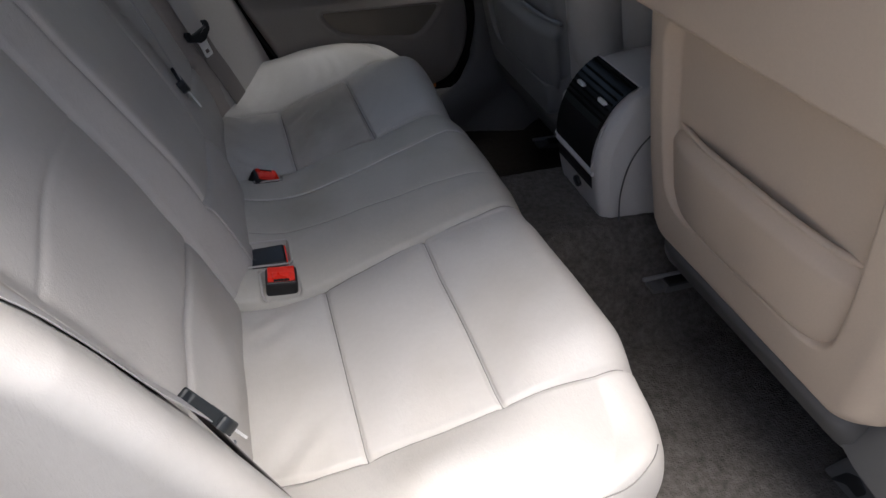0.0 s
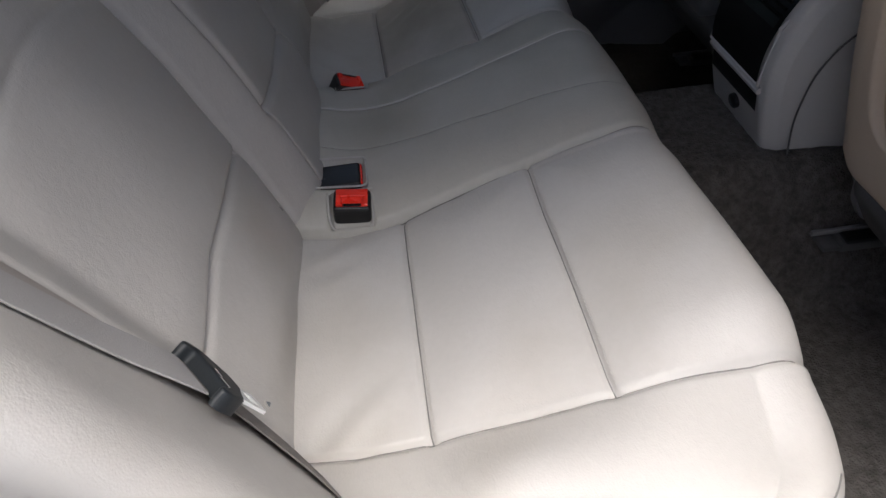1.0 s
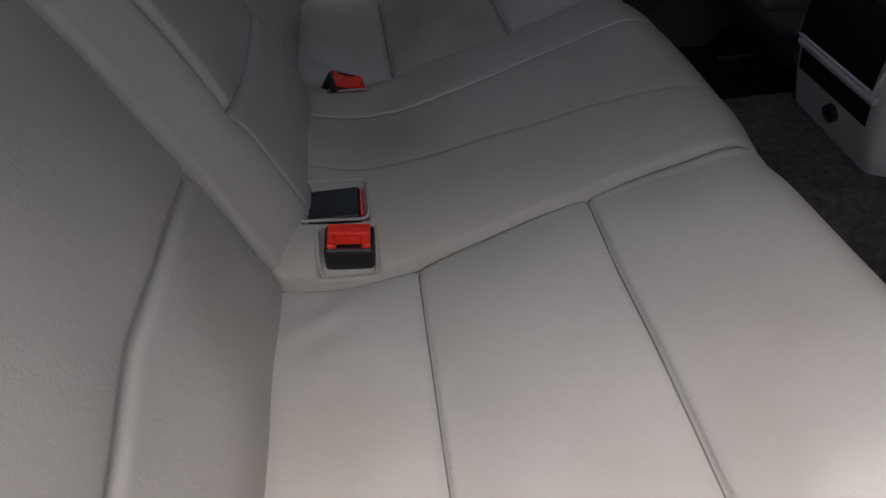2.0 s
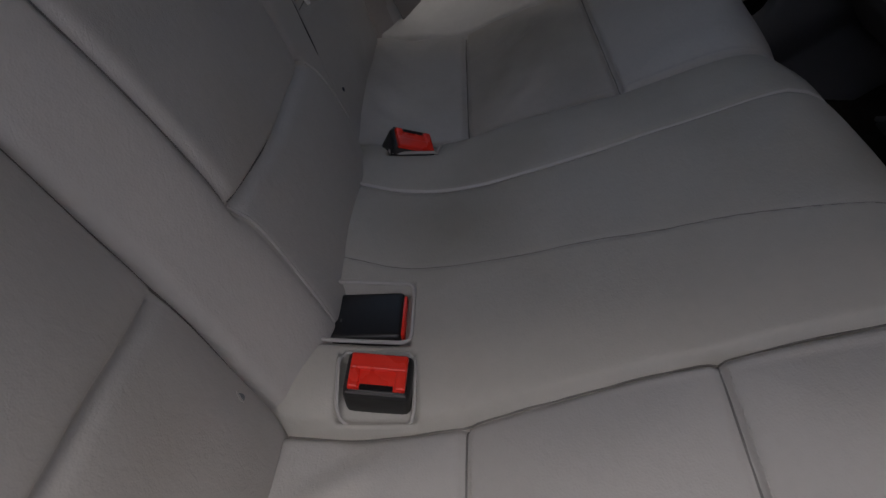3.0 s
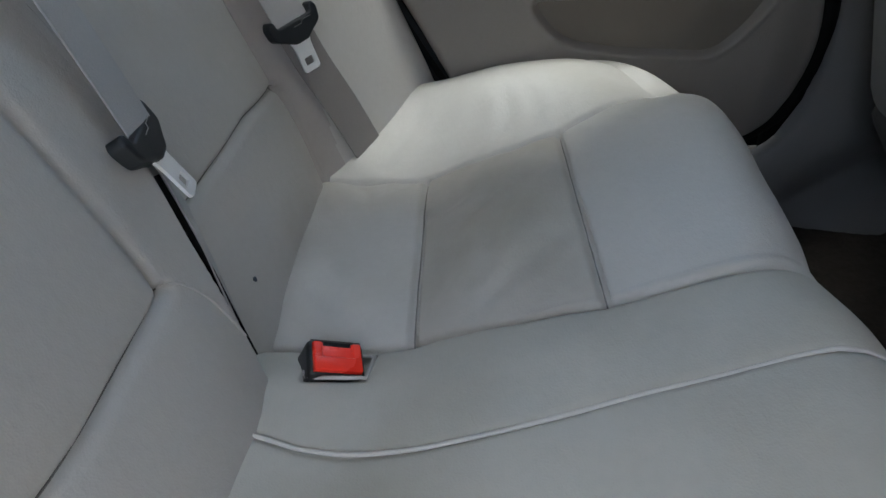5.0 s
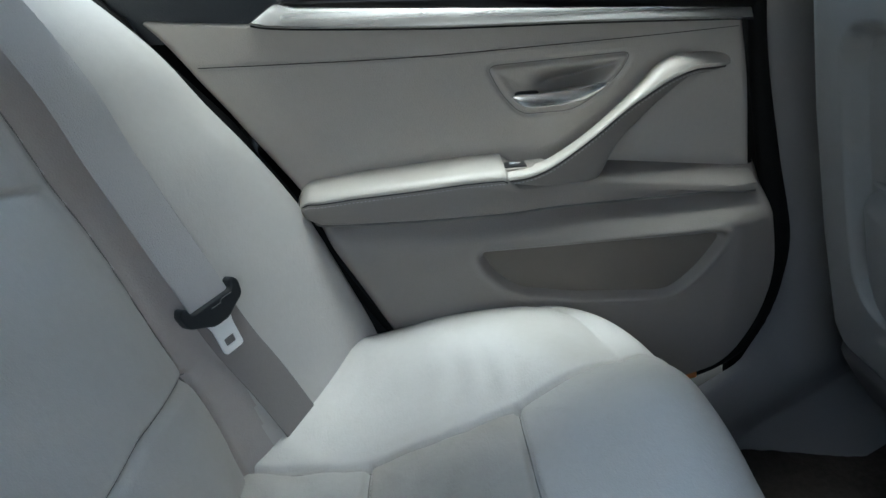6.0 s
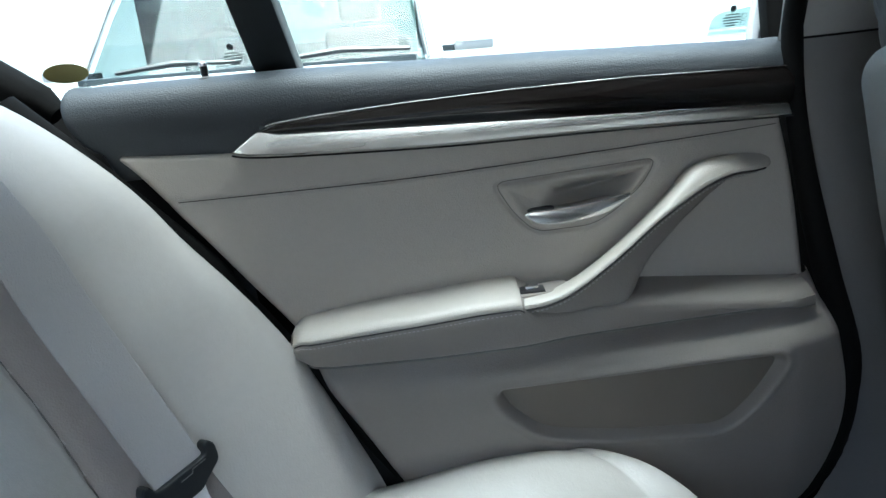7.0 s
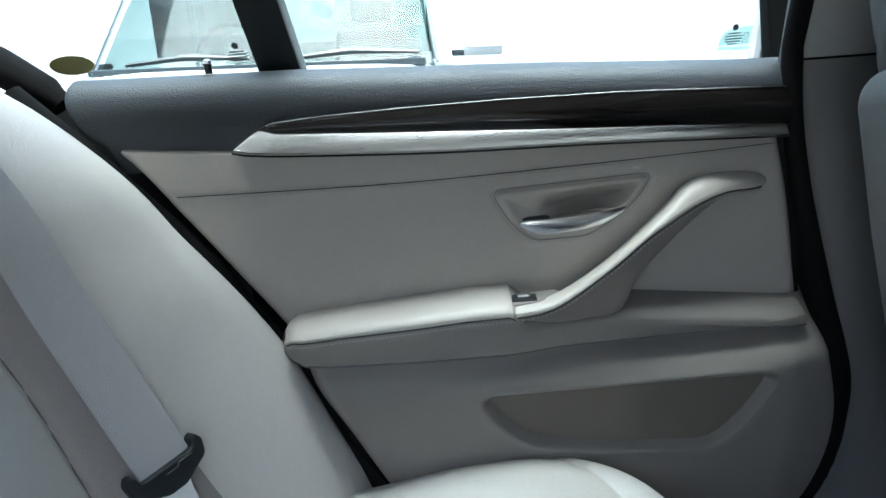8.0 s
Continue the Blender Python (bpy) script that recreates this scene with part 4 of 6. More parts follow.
    part("trim_groove_shadow", tube(bmesh.new(), gap, 0.0011, 6), RUBBER, door, "dark tube for the groove's shadow under the trim strip")
    wood = [(0.064, 0.7425), (0.075, 0.7465), (0.12, 0.7490), (0.20, 0.7505), (0.30, 0.7503), (0.42, 0.7478), (0.588, 0.7392), (0.588, 0.7055), (0.36, 0.7190), (0.20, 0.7295), (0.080, 0.7378)]
    xs_w = np.linspace(0.064, 0.588, 90)
    wb = np.array(wood)
    tops, bots = wb[:7], wb[[0, 10, 9, 8, 7]]
    P = np.zeros((90, 12, 3))
    for i, x in enumerate(xs_w):
        zt, zb = np.interp(x, tops[:, 0], tops[:, 1]), np.interp(x, bots[:, 0], bots[:, 1])
        zz = np.linspace(zb - 0.001, zt + 0.0005, 12)
        P[i] = np.stack([np.full(12, x), 0.6475 + SLOPE * x + 0.005 * np.linspace(-1, 1, 12) ** 2 + 0.002 * np.linspace(0, 1, 12), zz], 1)
    part("wood_inlay", grid_mesh("wood_inlay", P, None, True), WOOD, door, "glossy dark wood veneer inlay")
    rim = [(x, 0.6538 + SLOPE * x, np.interp(x, tops[:, 0], tops[:, 1]) + 0.0012) for x in np.linspace(0.07, 0.588, 60)]
    part("inlay_rim", tube(bmesh.new(), rim, 0.0004, 6), ALLOY, door, "thin bright rim above the inlay")
    # armrest ledge
    xs = np.linspace(0.052, 0.610, 150)
    out = np.interp(xs, [0.052, 0.0535, 0.058, 0.066, 0.082, 0.11, 0.20, 0.30, 0.34, 0.45, 0.598, 0.606, 0.610], [0.664, 0.648, 0.636, 0.626, 0.6165, 0.6105, 0.604, 0.603, 0.612, 0.617, 0.620, 0.6225, 0.632])
    ztop = np.interp(xs, [0.052, 0.055, 0.060, 0.07, 0.12, 0.25, 0.293, 0.31, 0.42, 0.472, 0.552, 0.612], [0.520, 0.530, 0.538, 0.544, 0.550, 0.557, 0.557, 0.543, 0.536, 0.529, 0.518, 0.510])
    zbot = np.interp(xs, [0.052, 0.08, 0.612], [0.512, 0.504, 0.495])
    soft = lambda v: np.convolve(np.pad(v, 5, "edge"), np.ones(11) / 11, "valid")
    out[30:], ztop[75:] = soft(out)[30:], np.where(xs[75:] < 0.297, ztop[75:], soft(ztop)[75:])
    P = np.zeros((150, 41, 3))
    for i, x in enumerate(xs):
        o, zt, zb = out[i], ztop[i], zbot[i]
        upper = catmull([(0.672, zt + 0.001), (0.65, zt), (o + 0.012, zt - 0.004), (o + 0.002, zt - 0.0105), (o + 0.0006, zt - 0.0140)], 25)
        lower = catmull([(o + 0.0006, zt - 0.0140), (o, zt - 0.020), (o + 0.001, zb + 0.009), (o + 0.004, zb + 0.002), (o + 0.022, zb - 0.002)], 17)[1:]
        pr = np.concatenate([upper, lower])
        P[i] = np.stack([np.full(41, x), pr[:, 0] + SLOPE * x, pr[:, 1]], 1)
    P[:, 24, 1] += np.where(xs < 0.298, 0.0022, 0)
    P[:, [23, 25], 1] += np.where(xs < 0.298, 0.0007, 0)[:, None]
    part("ledge_gap", tube(bmesh.new(), [(x, o + 0.009 + SLOPE * x, z - 0.0012) for x, o, z in zip(xs[6:-3], out[6:-3], zbot[6:-3])], 0.0016, 6), SEAM, door, "dark gap under the ledge")
    pad = (0.5 * (xs[:-1] + xs[1:]) < 0.297)[:, None] & (np.arange(40) < 24)[None]
    part("armrest_ledge", grid_mesh("armrest_ledge", P, ~pad), DOOR_PLASTIC, door, "moulded grey ledge")
    pad_ob = part("armrest_pad", grid_mesh("armrest_pad", P, pad), DOOR_SKIN, door, "padded leather armrest")
    pts = [(x, np.interp(x, xs, out) + SLOPE * x - 0.0003, np.interp(x, xs, ztop) - 0.0172) for x in np.linspace(0.065, 0.296, 90)]
    part("stitching", stitches(pts, (0, -1, 0), 0.0028, 0.0018, 0.0004), THREAD, pad_ob)
    pts = [(x, np.interp(x, xs, out) + SLOPE * x + 0.0012, np.interp(x, xs, ztop) - 0.0112) for x in np.linspace(0.065, 0.296, 90)]
    part("stitching", stitches(pts, (0, -1, 0.4), 0.0028, 0.0018, 0.0004), THREAD, pad_ob)
    pts = [(x, np.interp(x, xs, out) + SLOPE * x + 0.0014, np.interp(x, xs, ztop) - 0.0140) for x in np.linspace(0.062, 0.297, 60)]
    part("leather_seam", tube(bmesh.new(), pts, 0.0008, 6), DARK_SEAM, pad_ob, "dark sewn fold")
    # pull handle: a leather cover over the top, folded at a sewn edge, and a moulded web below
    n = 80
    crest = catmull([(0.286, 0.544), (0.300, 0.549), (0.327, 0.551), (0.351, 0.5575), (0.387, 0.5766), (0.430, 0.6065), (0.461, 0.632), (0.482, 0.6505), (0.503, 0.6580), (0.5385, 0.6574), (0.583, 0.6528)], n)
    fold = catmull([(0.286, 0.540), (0.298, 0.5415), (0.3245, 0.5440), (0.3535, 0.5545), (0.395, 0.579), (0.4365, 0.6070), (0.473, 0.6265), (0.4975, 0.6370), (0.524, 0.6420), (0.552, 0.6410), (0.580, 0.6415)], n)
    foot = catmull([(0.290, 0.534), (0.302, 0.531), (0.335, 0.528), (0.365, 0.527), (0.403, 0.528), (0.428, 0.565), (0.458, 0.593), (0.487, 0.615), (0.516, 0.632), (0.548, 0.635), (0.578, 0.639)], n)
    s = np.linspace(0, 1, n)
    stand = np.interp(fold[:, 0], [0.28, 0.34, 0.41, 0.50, 0.56, 0.572], [0.606, 0.607, 0.616, 0.634, 0.652, 0.660])
    shut = np.sqrt(np.clip(1 - smooth(s, 0.965, 1.0) ** 2, 0.0, 1))
    cover, under = np.zeros((n, 22, 3)), np.zeros((n, 14, 3))
    for i in range(n):
        y = stand[i] + SLOPE * fold[i, 0]
        mid, core = 0.5 * (crest[i] + fold[i]), np.array([fold[i, 0], y + 0.022, 0.5 * (crest[i, 1] + foot[i, 1])])
        top = [(crest[i, 0], y + 0.050, crest[i, 1] - 0.012), (crest[i, 0], y + 0.028, crest[i, 1] - 0.002), (crest[i, 0], y + 0.016, crest[i, 1]),
               (mid[0] - 0.001, y + 0.005, mid[1] + 0.0020), (fold[i, 0], y, fold[i, 1] + 0.0012), (fold[i, 0], y + 0.0006, fold[i, 1] - 0.0004)]
        low = [(fold[i, 0], y + 0.0010, fold[i, 1] - 0.0006), (0.6 * fold[i, 0] + 0.4 * foot[i, 0], y + 0.0040, 0.6 * fold[i, 1] + 0.4 * foot[i, 1]), (foot[i, 0], y + 0.010, foot[i, 1]), (foot[i, 0], y + 0.050, foot[i, 1] + 0.003)]
        cover[i] = core + (catmull(top, 22) - core) * shut[i]
        under[i] = core + (catmull(low, 14) - core) * shut[i]
    pull = part("pull_handle", grid_mesh("pull_handle", cover), DOOR_SKIN, door, "leather-wrapped diagonal pull handle")
    # darker material than the cover: the shade under the handle as colour
    part("handle_web", grid_mesh("handle_web", under), DOOR_PLASTIC, pull, "moulded web under the handle, darker to stand for its shade")
    part("leather_seam", tube(bmesh.new(), [tuple(under[i, 0] + np.array([0, -0.0008, -0.0002])) for i in range(3, n - 4)], 0.0010, 6), DARK_SEAM, pull, "dark sewn fold")
    part("stitching", stitches([tuple(under[i, 0] + np.array([0.0012, 0.0002, -0.0030])) for i in range(3, n - 5)], (0, -1, 0), 0.0030, 0.0018, 0.0008), THREAD, pull)
    part("stitching", stitches([tuple(cover[i, 20] + np.array([-0.0008, -0.0006, 0.0022])) for i in range(3, n - 5)], (0, -0.8, 0.6), 0.0030, 0.0018, 0.0007), THREAD, pull)
    # switch pocket in front of the pad
    sw = part("switch_plate", slab(rounded([(0.288, 0.0), (0.352, 0.006), (0.345, 0.034), (0.292, 0.030)], 0.006, 5),
                                   lambda u, v, w: (u, 0.617 + SLOPE * u + v, 0.5515 - w), 0.012, 0.002, 2), DOOR_PLASTIC, door)
    part("switch_well", box((0.026, 0.018, 0.004), (0.309, 0.632 + SLOPE * 0.309, 0.5510), 0.0015, 2), BLACK, sw)
    part("window_switch", box((0.014, 0.008, 0.005), (0.309, 0.634 + SLOPE * 0.309, 0.5535), 0.0015, 2), CHROME, sw, "small silver window switch")
    # lower moulding with the loudspeaker opening
    zs = np.concatenate([np.linspace(0.205, 0.30, 40, endpoint=False), np.linspace(0.30, 0.515, 110)])
    us = np.linspace(0, 1, 240)
    Z = np.broadcast_to(zs[:, None], (150, 240))
    X = door_rear(Z) + 0.004 + (door_front(Z) + 0.002 - door_rear(Z)) * us[None]
    shelf = catmull([(0.20, 0.030), (0.28, 0.012), (0.36, 0.003), (0.42, 0.001), (0.460, 0.0), (0.476, 0.003), (0.490, 0.011), (0.505, 0.020), (0.52, 0.032)], 200)
    Yd = 0.606 + SLOPE * X + np.interp(Z, shelf[:, 0], shelf[:, 1])
    Yd = Yd + 0.016 * smooth(X, 0.22, 0.10) + 0.016 * smooth(X, 0.58, 0.65)
    Yd = Yd + 0.020 * smooth(X, 0.28, 0.46) * smooth(Z, 0.455, 0.492)
    sdf = poly_sdf(X, Z, SPEAKER)
    Yd = Yd + 0.016 * smooth(-sdf, -0.005, 0.007) - 0.002 * np.exp(-((sdf - 0.007) / 0.005) ** 2)
    Yd = Yd - 0.004 * np.exp(-((Z - 0.476 + 0.02 * (0.40 - X)) / 0.009) ** 2) * smooth(X, 0.15, 0.30) * (1 - 0.7 * smooth(X, 0.42, 0.52))
    edge = np.minimum(us, 1 - us)[None] * (door_front(Z) - door_rear(Z))
    Yd = Yd + 0.016 * (1 - np.sqrt(np.clip(1 - (1 - np.clip(edge / 0.016, 0, 1)) ** 2, 0, 1)))
    P = np.stack([X, Yd, Z], -1)
    lowp = part("lower_panel", grid_mesh("lower_panel", P), DOOR_PLASTIC, door)
    mid = np.mean(np.array(SPEAKER), 0)
    inner = [tuple(mid + (np.array(p) - mid) * np.array([0.985, 0.96])) for p in SPEAKER]
    part("speaker_grille", slab(inner, lambda u, v, w: door_at(u, v, w, 0.6185), 0.004, 0.001, 2), GRILLE, lowp, "brown-grey cloth speaker grille")
    # outer skin, window frame, seals
    part("door_skin", slab([(-0.12, 0.74), (0.62, 0.74), (0.70, 0.50), (0.69, 0.20), (0.18, 0.18), (0.10, 0.40)], lambda u, v, w: door_at(u, v, w, 0.76), 0.03, 0.004, 1), RUBBER, door)
    return door


def build_windows():
    win = thing("window_1", "raised rear side window with small fixed quarter light", "window", kind="structure", at=(0.2, 0.75, 0.8))
    def pane(pts):
        return slab(pts, lambda u, v, w: (u, 0.742 + 0.06 * u + w - 0.45 * (v - 0.79), v), 0.004, 0.0, 1)
    g = part("pane", pane([(0.090, 0.77), (0.61, 0.755), (0.60, 1.10), (0.055, 1.10)]), GLASS, win)
    g.visible_shadow = False
    g = part("quarter_pane", pane([(-0.20, 0.79), (0.060, 0.78), (0.036, 1.06), (-0.16, 0.98), (-0.32, 0.86)]), GLASS, win)
    g.visible_shadow = False
    bar = [(0.053, 0.775), (0.098, 0.772), (0.066, 1.10), (0.024, 1.10)]
    part("divider_post", slab(bar, lambda u, v, w: (u, 0.725 + 0.06 * u + w - 0.45 * (v - 0.79), v), 0.03, 0.005, 2), SLATE, win, "dark plastic divider post")
    fr = [(0.588, 0.750), (0.606, 0.750), (0.590, 1.12), (0.570, 1.12)]
    part("front_frame", slab(fr, lambda u, v, w: (u, 0.728 + 0.06 * u + w - 0.45 * (v - 0.79), v), 0.03, 0.004, 2), PALE_TRIM, win, "pale window channel")
    rear = tube(bmesh.new(), [(-0.146, 0.70, 0.778), (-0.160, 0.70, 0.793), (-0.20, 0.70, 0.823), (-0.27, 0.695, 0.868), (-0.37, 0.68, 0.92)], [0.012, 0.018, 0.019, 0.02, 0.02], 10)
    part("corner_seal", rear, RUBBER, win, "black rubber corner seal")
    part("top_frame", box((1.0, 0.05, 0.04), (0.1, 0.600, 1.125), 0.01), SLATE, win)
    # door lock pin
    pin = thing("lock_pin", "small dark lock pin with bright cap on the sill", "lock pin", at=(0.0, 0.696, 0.795))
    part("collar", tube(bmesh.new(), [(0.010, 0.700, 0.793), (0.010, 0.700, 0.7965), (0.010, 0.700, 0.798)], [0.0095, 0.009, 0.006], 18), GREY_TRIM, pin)
    part("stem", tube(bmesh.new(), [(0.010, 0.700, 0.796), (0.010, 0.700, 0.8075)], [0.0036, 0.0040], 14), SLATE, pin)
    part("cap", tube(bmesh.new(), [(0.010, 0.700, 0.8075), (0.010, 0.700, 0.8105), (0.010, 0.700, 0.812)], [0.0044, 0.0044, 0.0030], 14), CHROME, pin, "bright cap")
    # sticker and etched marks on the glass
    st = thing("window_sticker", "oval olive sticker on the quarter glass", "sticker", at=(-0.134, 0.73, 0.815))
    oval = [(-0.136 + 0.0225 * math.cos(a), 0.8175 + 0.0095 * math.sin(a)) for a in np.linspace(0, 2 * np.pi, 36, endpoint=False)]
    part("oval", slab(oval, lambda u, v, w: (u, 0.738 + 0.06 * u + w - 0.45 * (v - 0.79), v), 0.0008, 0.0, 1), STICKER, st)
    for cx, cz in ((0.032, 0.813), (0.558, 0.790)):
        mk = thing("glass_marking", "tiny etched maker's marking on the glass", "marking", "etched glass markings", at=(cx, 0.735, cz))
        place = lambda u, v, w: (cx + u, 0.7385 + 0.06 * (cx + u) + w - 0.45 * (cz + v - 0.79), cz + v)
        for q in range(4):
            arc = [(0.0033 * math.cos(a), 0.0105 + 0.0033 * math.sin(a)) for a in np.linspace(q * np.pi / 2, (q + 1) * np.pi / 2, 7)]
            part("badge_quarter", slab([(0.0, 0.0105)] + arc, place, 0.0005, 0, 1), SLATE if q % 2 else ETCH, mk)
        for w2, dz in ((0.0075, 0.0046), (0.0095, 0.0018), (0.0095, -0.0010), (0.0080, -0.0038), (0.0050, -0.0064)):
            part("text_bar", slab([(-w2, dz - 0.0007), (w2, dz - 0.0007), (w2, dz + 0.0007), (-w2, dz + 0.0007)], place, 0.0005, 0, 1), ETCH, mk)
        for cz2 in (0.0020, -0.0048):
            part("approval_ring", tube(bmesh.new(), [place(0.0135 + 0.0026 * math.cos(a), cz2 + 0.0026 * math.sin(a), 0) for a in np.linspace(0, 2 * np.pi, 16, endpoint=False)], 0.0004, 5, close=True), ETCH, mk)


# ---- shell of the car ----
def plain_wall(name, label, mat, size, at, bevel=0.006, m=None):
    return tagged(part(name, box(size, at, bevel, 2, m), mat), label, "wall", kind="structure")


def build_shell():
    ys = np.linspace(-0.74, 0.74, 150)
    xs = np.linspace(-0.1, 1.75, 190)
    X, Y = np.meshgrid(xs, ys, indexing="ij")
    A = np.abs(Y - 0.01)
    Z = 0.035 + 0.225 * (1 - smooth(A, 0.10, 0.235)) * (1 - 0.1 * smooth(X, 0.5, 0.3)) + 0.006 * bumps(X, Y, 3, 5) * 0.4
    rng = np.random.RandomState(4)
    Z = Z + rng.uniform(-0.0012, 0.0012, Z.shape)
    P = np.stack([X, Y, Z], -1)
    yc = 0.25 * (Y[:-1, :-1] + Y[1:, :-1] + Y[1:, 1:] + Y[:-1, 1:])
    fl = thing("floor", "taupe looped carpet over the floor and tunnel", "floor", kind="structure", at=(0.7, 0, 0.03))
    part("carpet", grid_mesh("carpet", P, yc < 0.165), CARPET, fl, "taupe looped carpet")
    part("shaded_carpet", grid_mesh("shaded_carpet", P, yc >= 0.165), CARPET_IN_SHADE, fl, "taupe carpet beyond the tunnel, darkened for the footwell's shade")
    part("floor_pan", box((2.3, 1.5, 0.05), (0.65, 0, -0.03), 0.01), RUBBER, fl)
    # roof
    tagged(part("ceiling", box((2.1, 1.16, 0.05), (0.55, 0, 1.20), 0.02), CLOTH), "pale cloth headliner", "ceiling", kind="structure")
    # parcel shelf and the closing wall below it
    plain_wall("parcel_shelf", "grey cloth parcel shelf behind the backrest", GREY_TRIM, (0.50, 1.30, 0.03), (-0.56, 0, 0.80), 0.01)
    plain_wall("wall_rear", "closing panel behind the rear bench", RUBBER, (0.04, 1.44, 0.80), (-0.42, 0, 0.40))
    plain_wall("wall_front", "firewall and dashboard base", RUBBER, (0.10, 1.5, 0.85), (1.80, 0, 0.42))
    dash = thing("dashboard", "dark dashboard beneath the windscreen", "dashboard", at=(1.55, 0, 0.6))
    part("dash_pad", box((0.45, 1.40, 0.22), (1.55, 0, 0.68), 0.05, 4), SILL_PLASTIC, dash)
    # far side, front half: door below, pillar, window opening above
    plain_wall("wall_far", "far front door trim below its window", GREY_TRIM, (1.0, 0.06, 0.72), (1.27, 0.76, 0.40), 0.01)
    plain_wall("wall_near", "near front door trim below its window", GREY_TRIM, (1.0, 0.06, 0.72), (1.27, -0.76, 0.40), 0.01)
    plain_wall("pillar_middle_near", "near middle pillar", GREY_TRIM, (0.10, 0.07, 1.1), (0.78, -0.735, 0.60), 0.02, Matrix.Rotation(radians(-4), 4, "Y"))
    plain_wall("wall_far_sill", "dark body shell behind the far door gap", RUBBER, (1.5, 0.04, 0.66), (0.50, 0.815, 0.23), 0.01)
    plain_wall("pillar_middle_far", "dark body pillar behind the far door gap", RUBBER, (0.20, 0.02, 1.0), (0.695, 0.752, 0.66), 0.005, Matrix.Rotation(radians(-6), 4, "Y"))
    # unseen front, rear and side glazing, tinted nearly black to hold back daylight
    glazing = thing("window_2", "unseen front and rear glazing, darkened to dim the cabin", "window", kind="structure", at=(0.6, 0, 1.0))
    part("windscreen", box((0.006, 1.34, 0.80), (1.52, 0, 0.98), 0.0, 1, Matrix.Rotation(radians(-52), 4, "Y")), TINTED, glazing)
    part("rear_screen", box((0.006, 1.26, 0.62), (-0.60, 0, 1.0), 0.0, 1, Matrix.Rotation(radians(50), 4, "Y")), TINTED, glazing)
    for sign in (-1, 1):
        part("front_side_pane", box((0.72, 0.005, 0.40), (1.12, sign * 0.68, 0.95), 0.0, 1, Matrix.Rotation(radians(sign * 22), 4, "X")), TINTED, glazing)
    # far rear quarter and wheel arch
    plain_wall("wall_quarter_far", "rear quarter trim behind the door", RUBBER, (0.40, 0.10, 0.66), (-0.22, 0.79, 0.46), 0.01)
    plain_wall("wall_quarter_near", "rear quarter trim beside the open doorway", RUBBER, (0.30, 0.10, 0.72), (-0.30, -0.72, 0.42), 0.01)
    for sign, name in ((1, "far"), (-1, "near")):
        plain_wall("pillar_rear_" + name, "cloth-covered rear pillar", CLOTH, (0.12, 0.06, 0.52), (-0.52, sign * 0.60, 1.0), 0.01, Matrix.Rotation(radians(42), 4, "Y"))
        m = Matrix.Rotation(radians(-48), 4, "Y")
        plain_wall("pillar_front_" + name, "slim windscreen pillar", CLOTH, (0.07, 0.05, 0.75), (1.55, sign * 0.66, 0.97), 0.01, m)
        tagged(part("roof_rail_" + name, box((2.0, 0.07, 0.06), (0.55, sign * 0.575, 1.165), 0.02, 3), CLOTH), "cloth roof rail", "trim", kind="structure")


def build_open_door():
    """The near rear door, swung open on its front hinges."""
    door = thing("door_2", "open rear door with grey trim and lowered window", "car door", kind="structure", at=(0.82, -0.78, 0.2))
    turn = Matrix.Translation((0.82, -0.79, 0)) @ Matrix.Rotation(radians(62), 4, "Z")
    place = lambda u, v, w: turn @ Vector((-u, -0.045 + w, v))
    skin = rounded([(0.0, 0.12), (0.0, 0.80), (0.92, 0.80), (0.78, 0.50), (0.62, 0.14)], 0.05, 6)
    part("outer_skin", slab(skin, lambda u, v, w: place(u, v, w - 0.03), 0.03, 0.008, 2), PAINT, door)
    part("trim_panel", slab([(u * 0.97 + 0.012, v * 0.98 + 0.006) for u, v in skin], lambda u, v, w: place(u, v, 0.075 - w), 0.07, 0.012, 3), DOOR_PLASTIC, door)
    part("armrest", slab(rounded([(0.05, 0.50), (0.60, 0.52), (0.60, 0.56), (0.05, 0.55)], 0.015, 5), lambda u, v, w: place(u, v, 0.125 - w), 0.055, 0.012, 3), DOOR_SKIN, door)
    part("window_frame", tube(bmesh.new(), [place(u, v, -0.01 - 0.4 * (v - 0.8)) for u, v in ((0.02, 0.80), (0.06, 1.12), (0.70, 1.12), (0.95, 0.82))], 0.018, 8), SLATE, door)


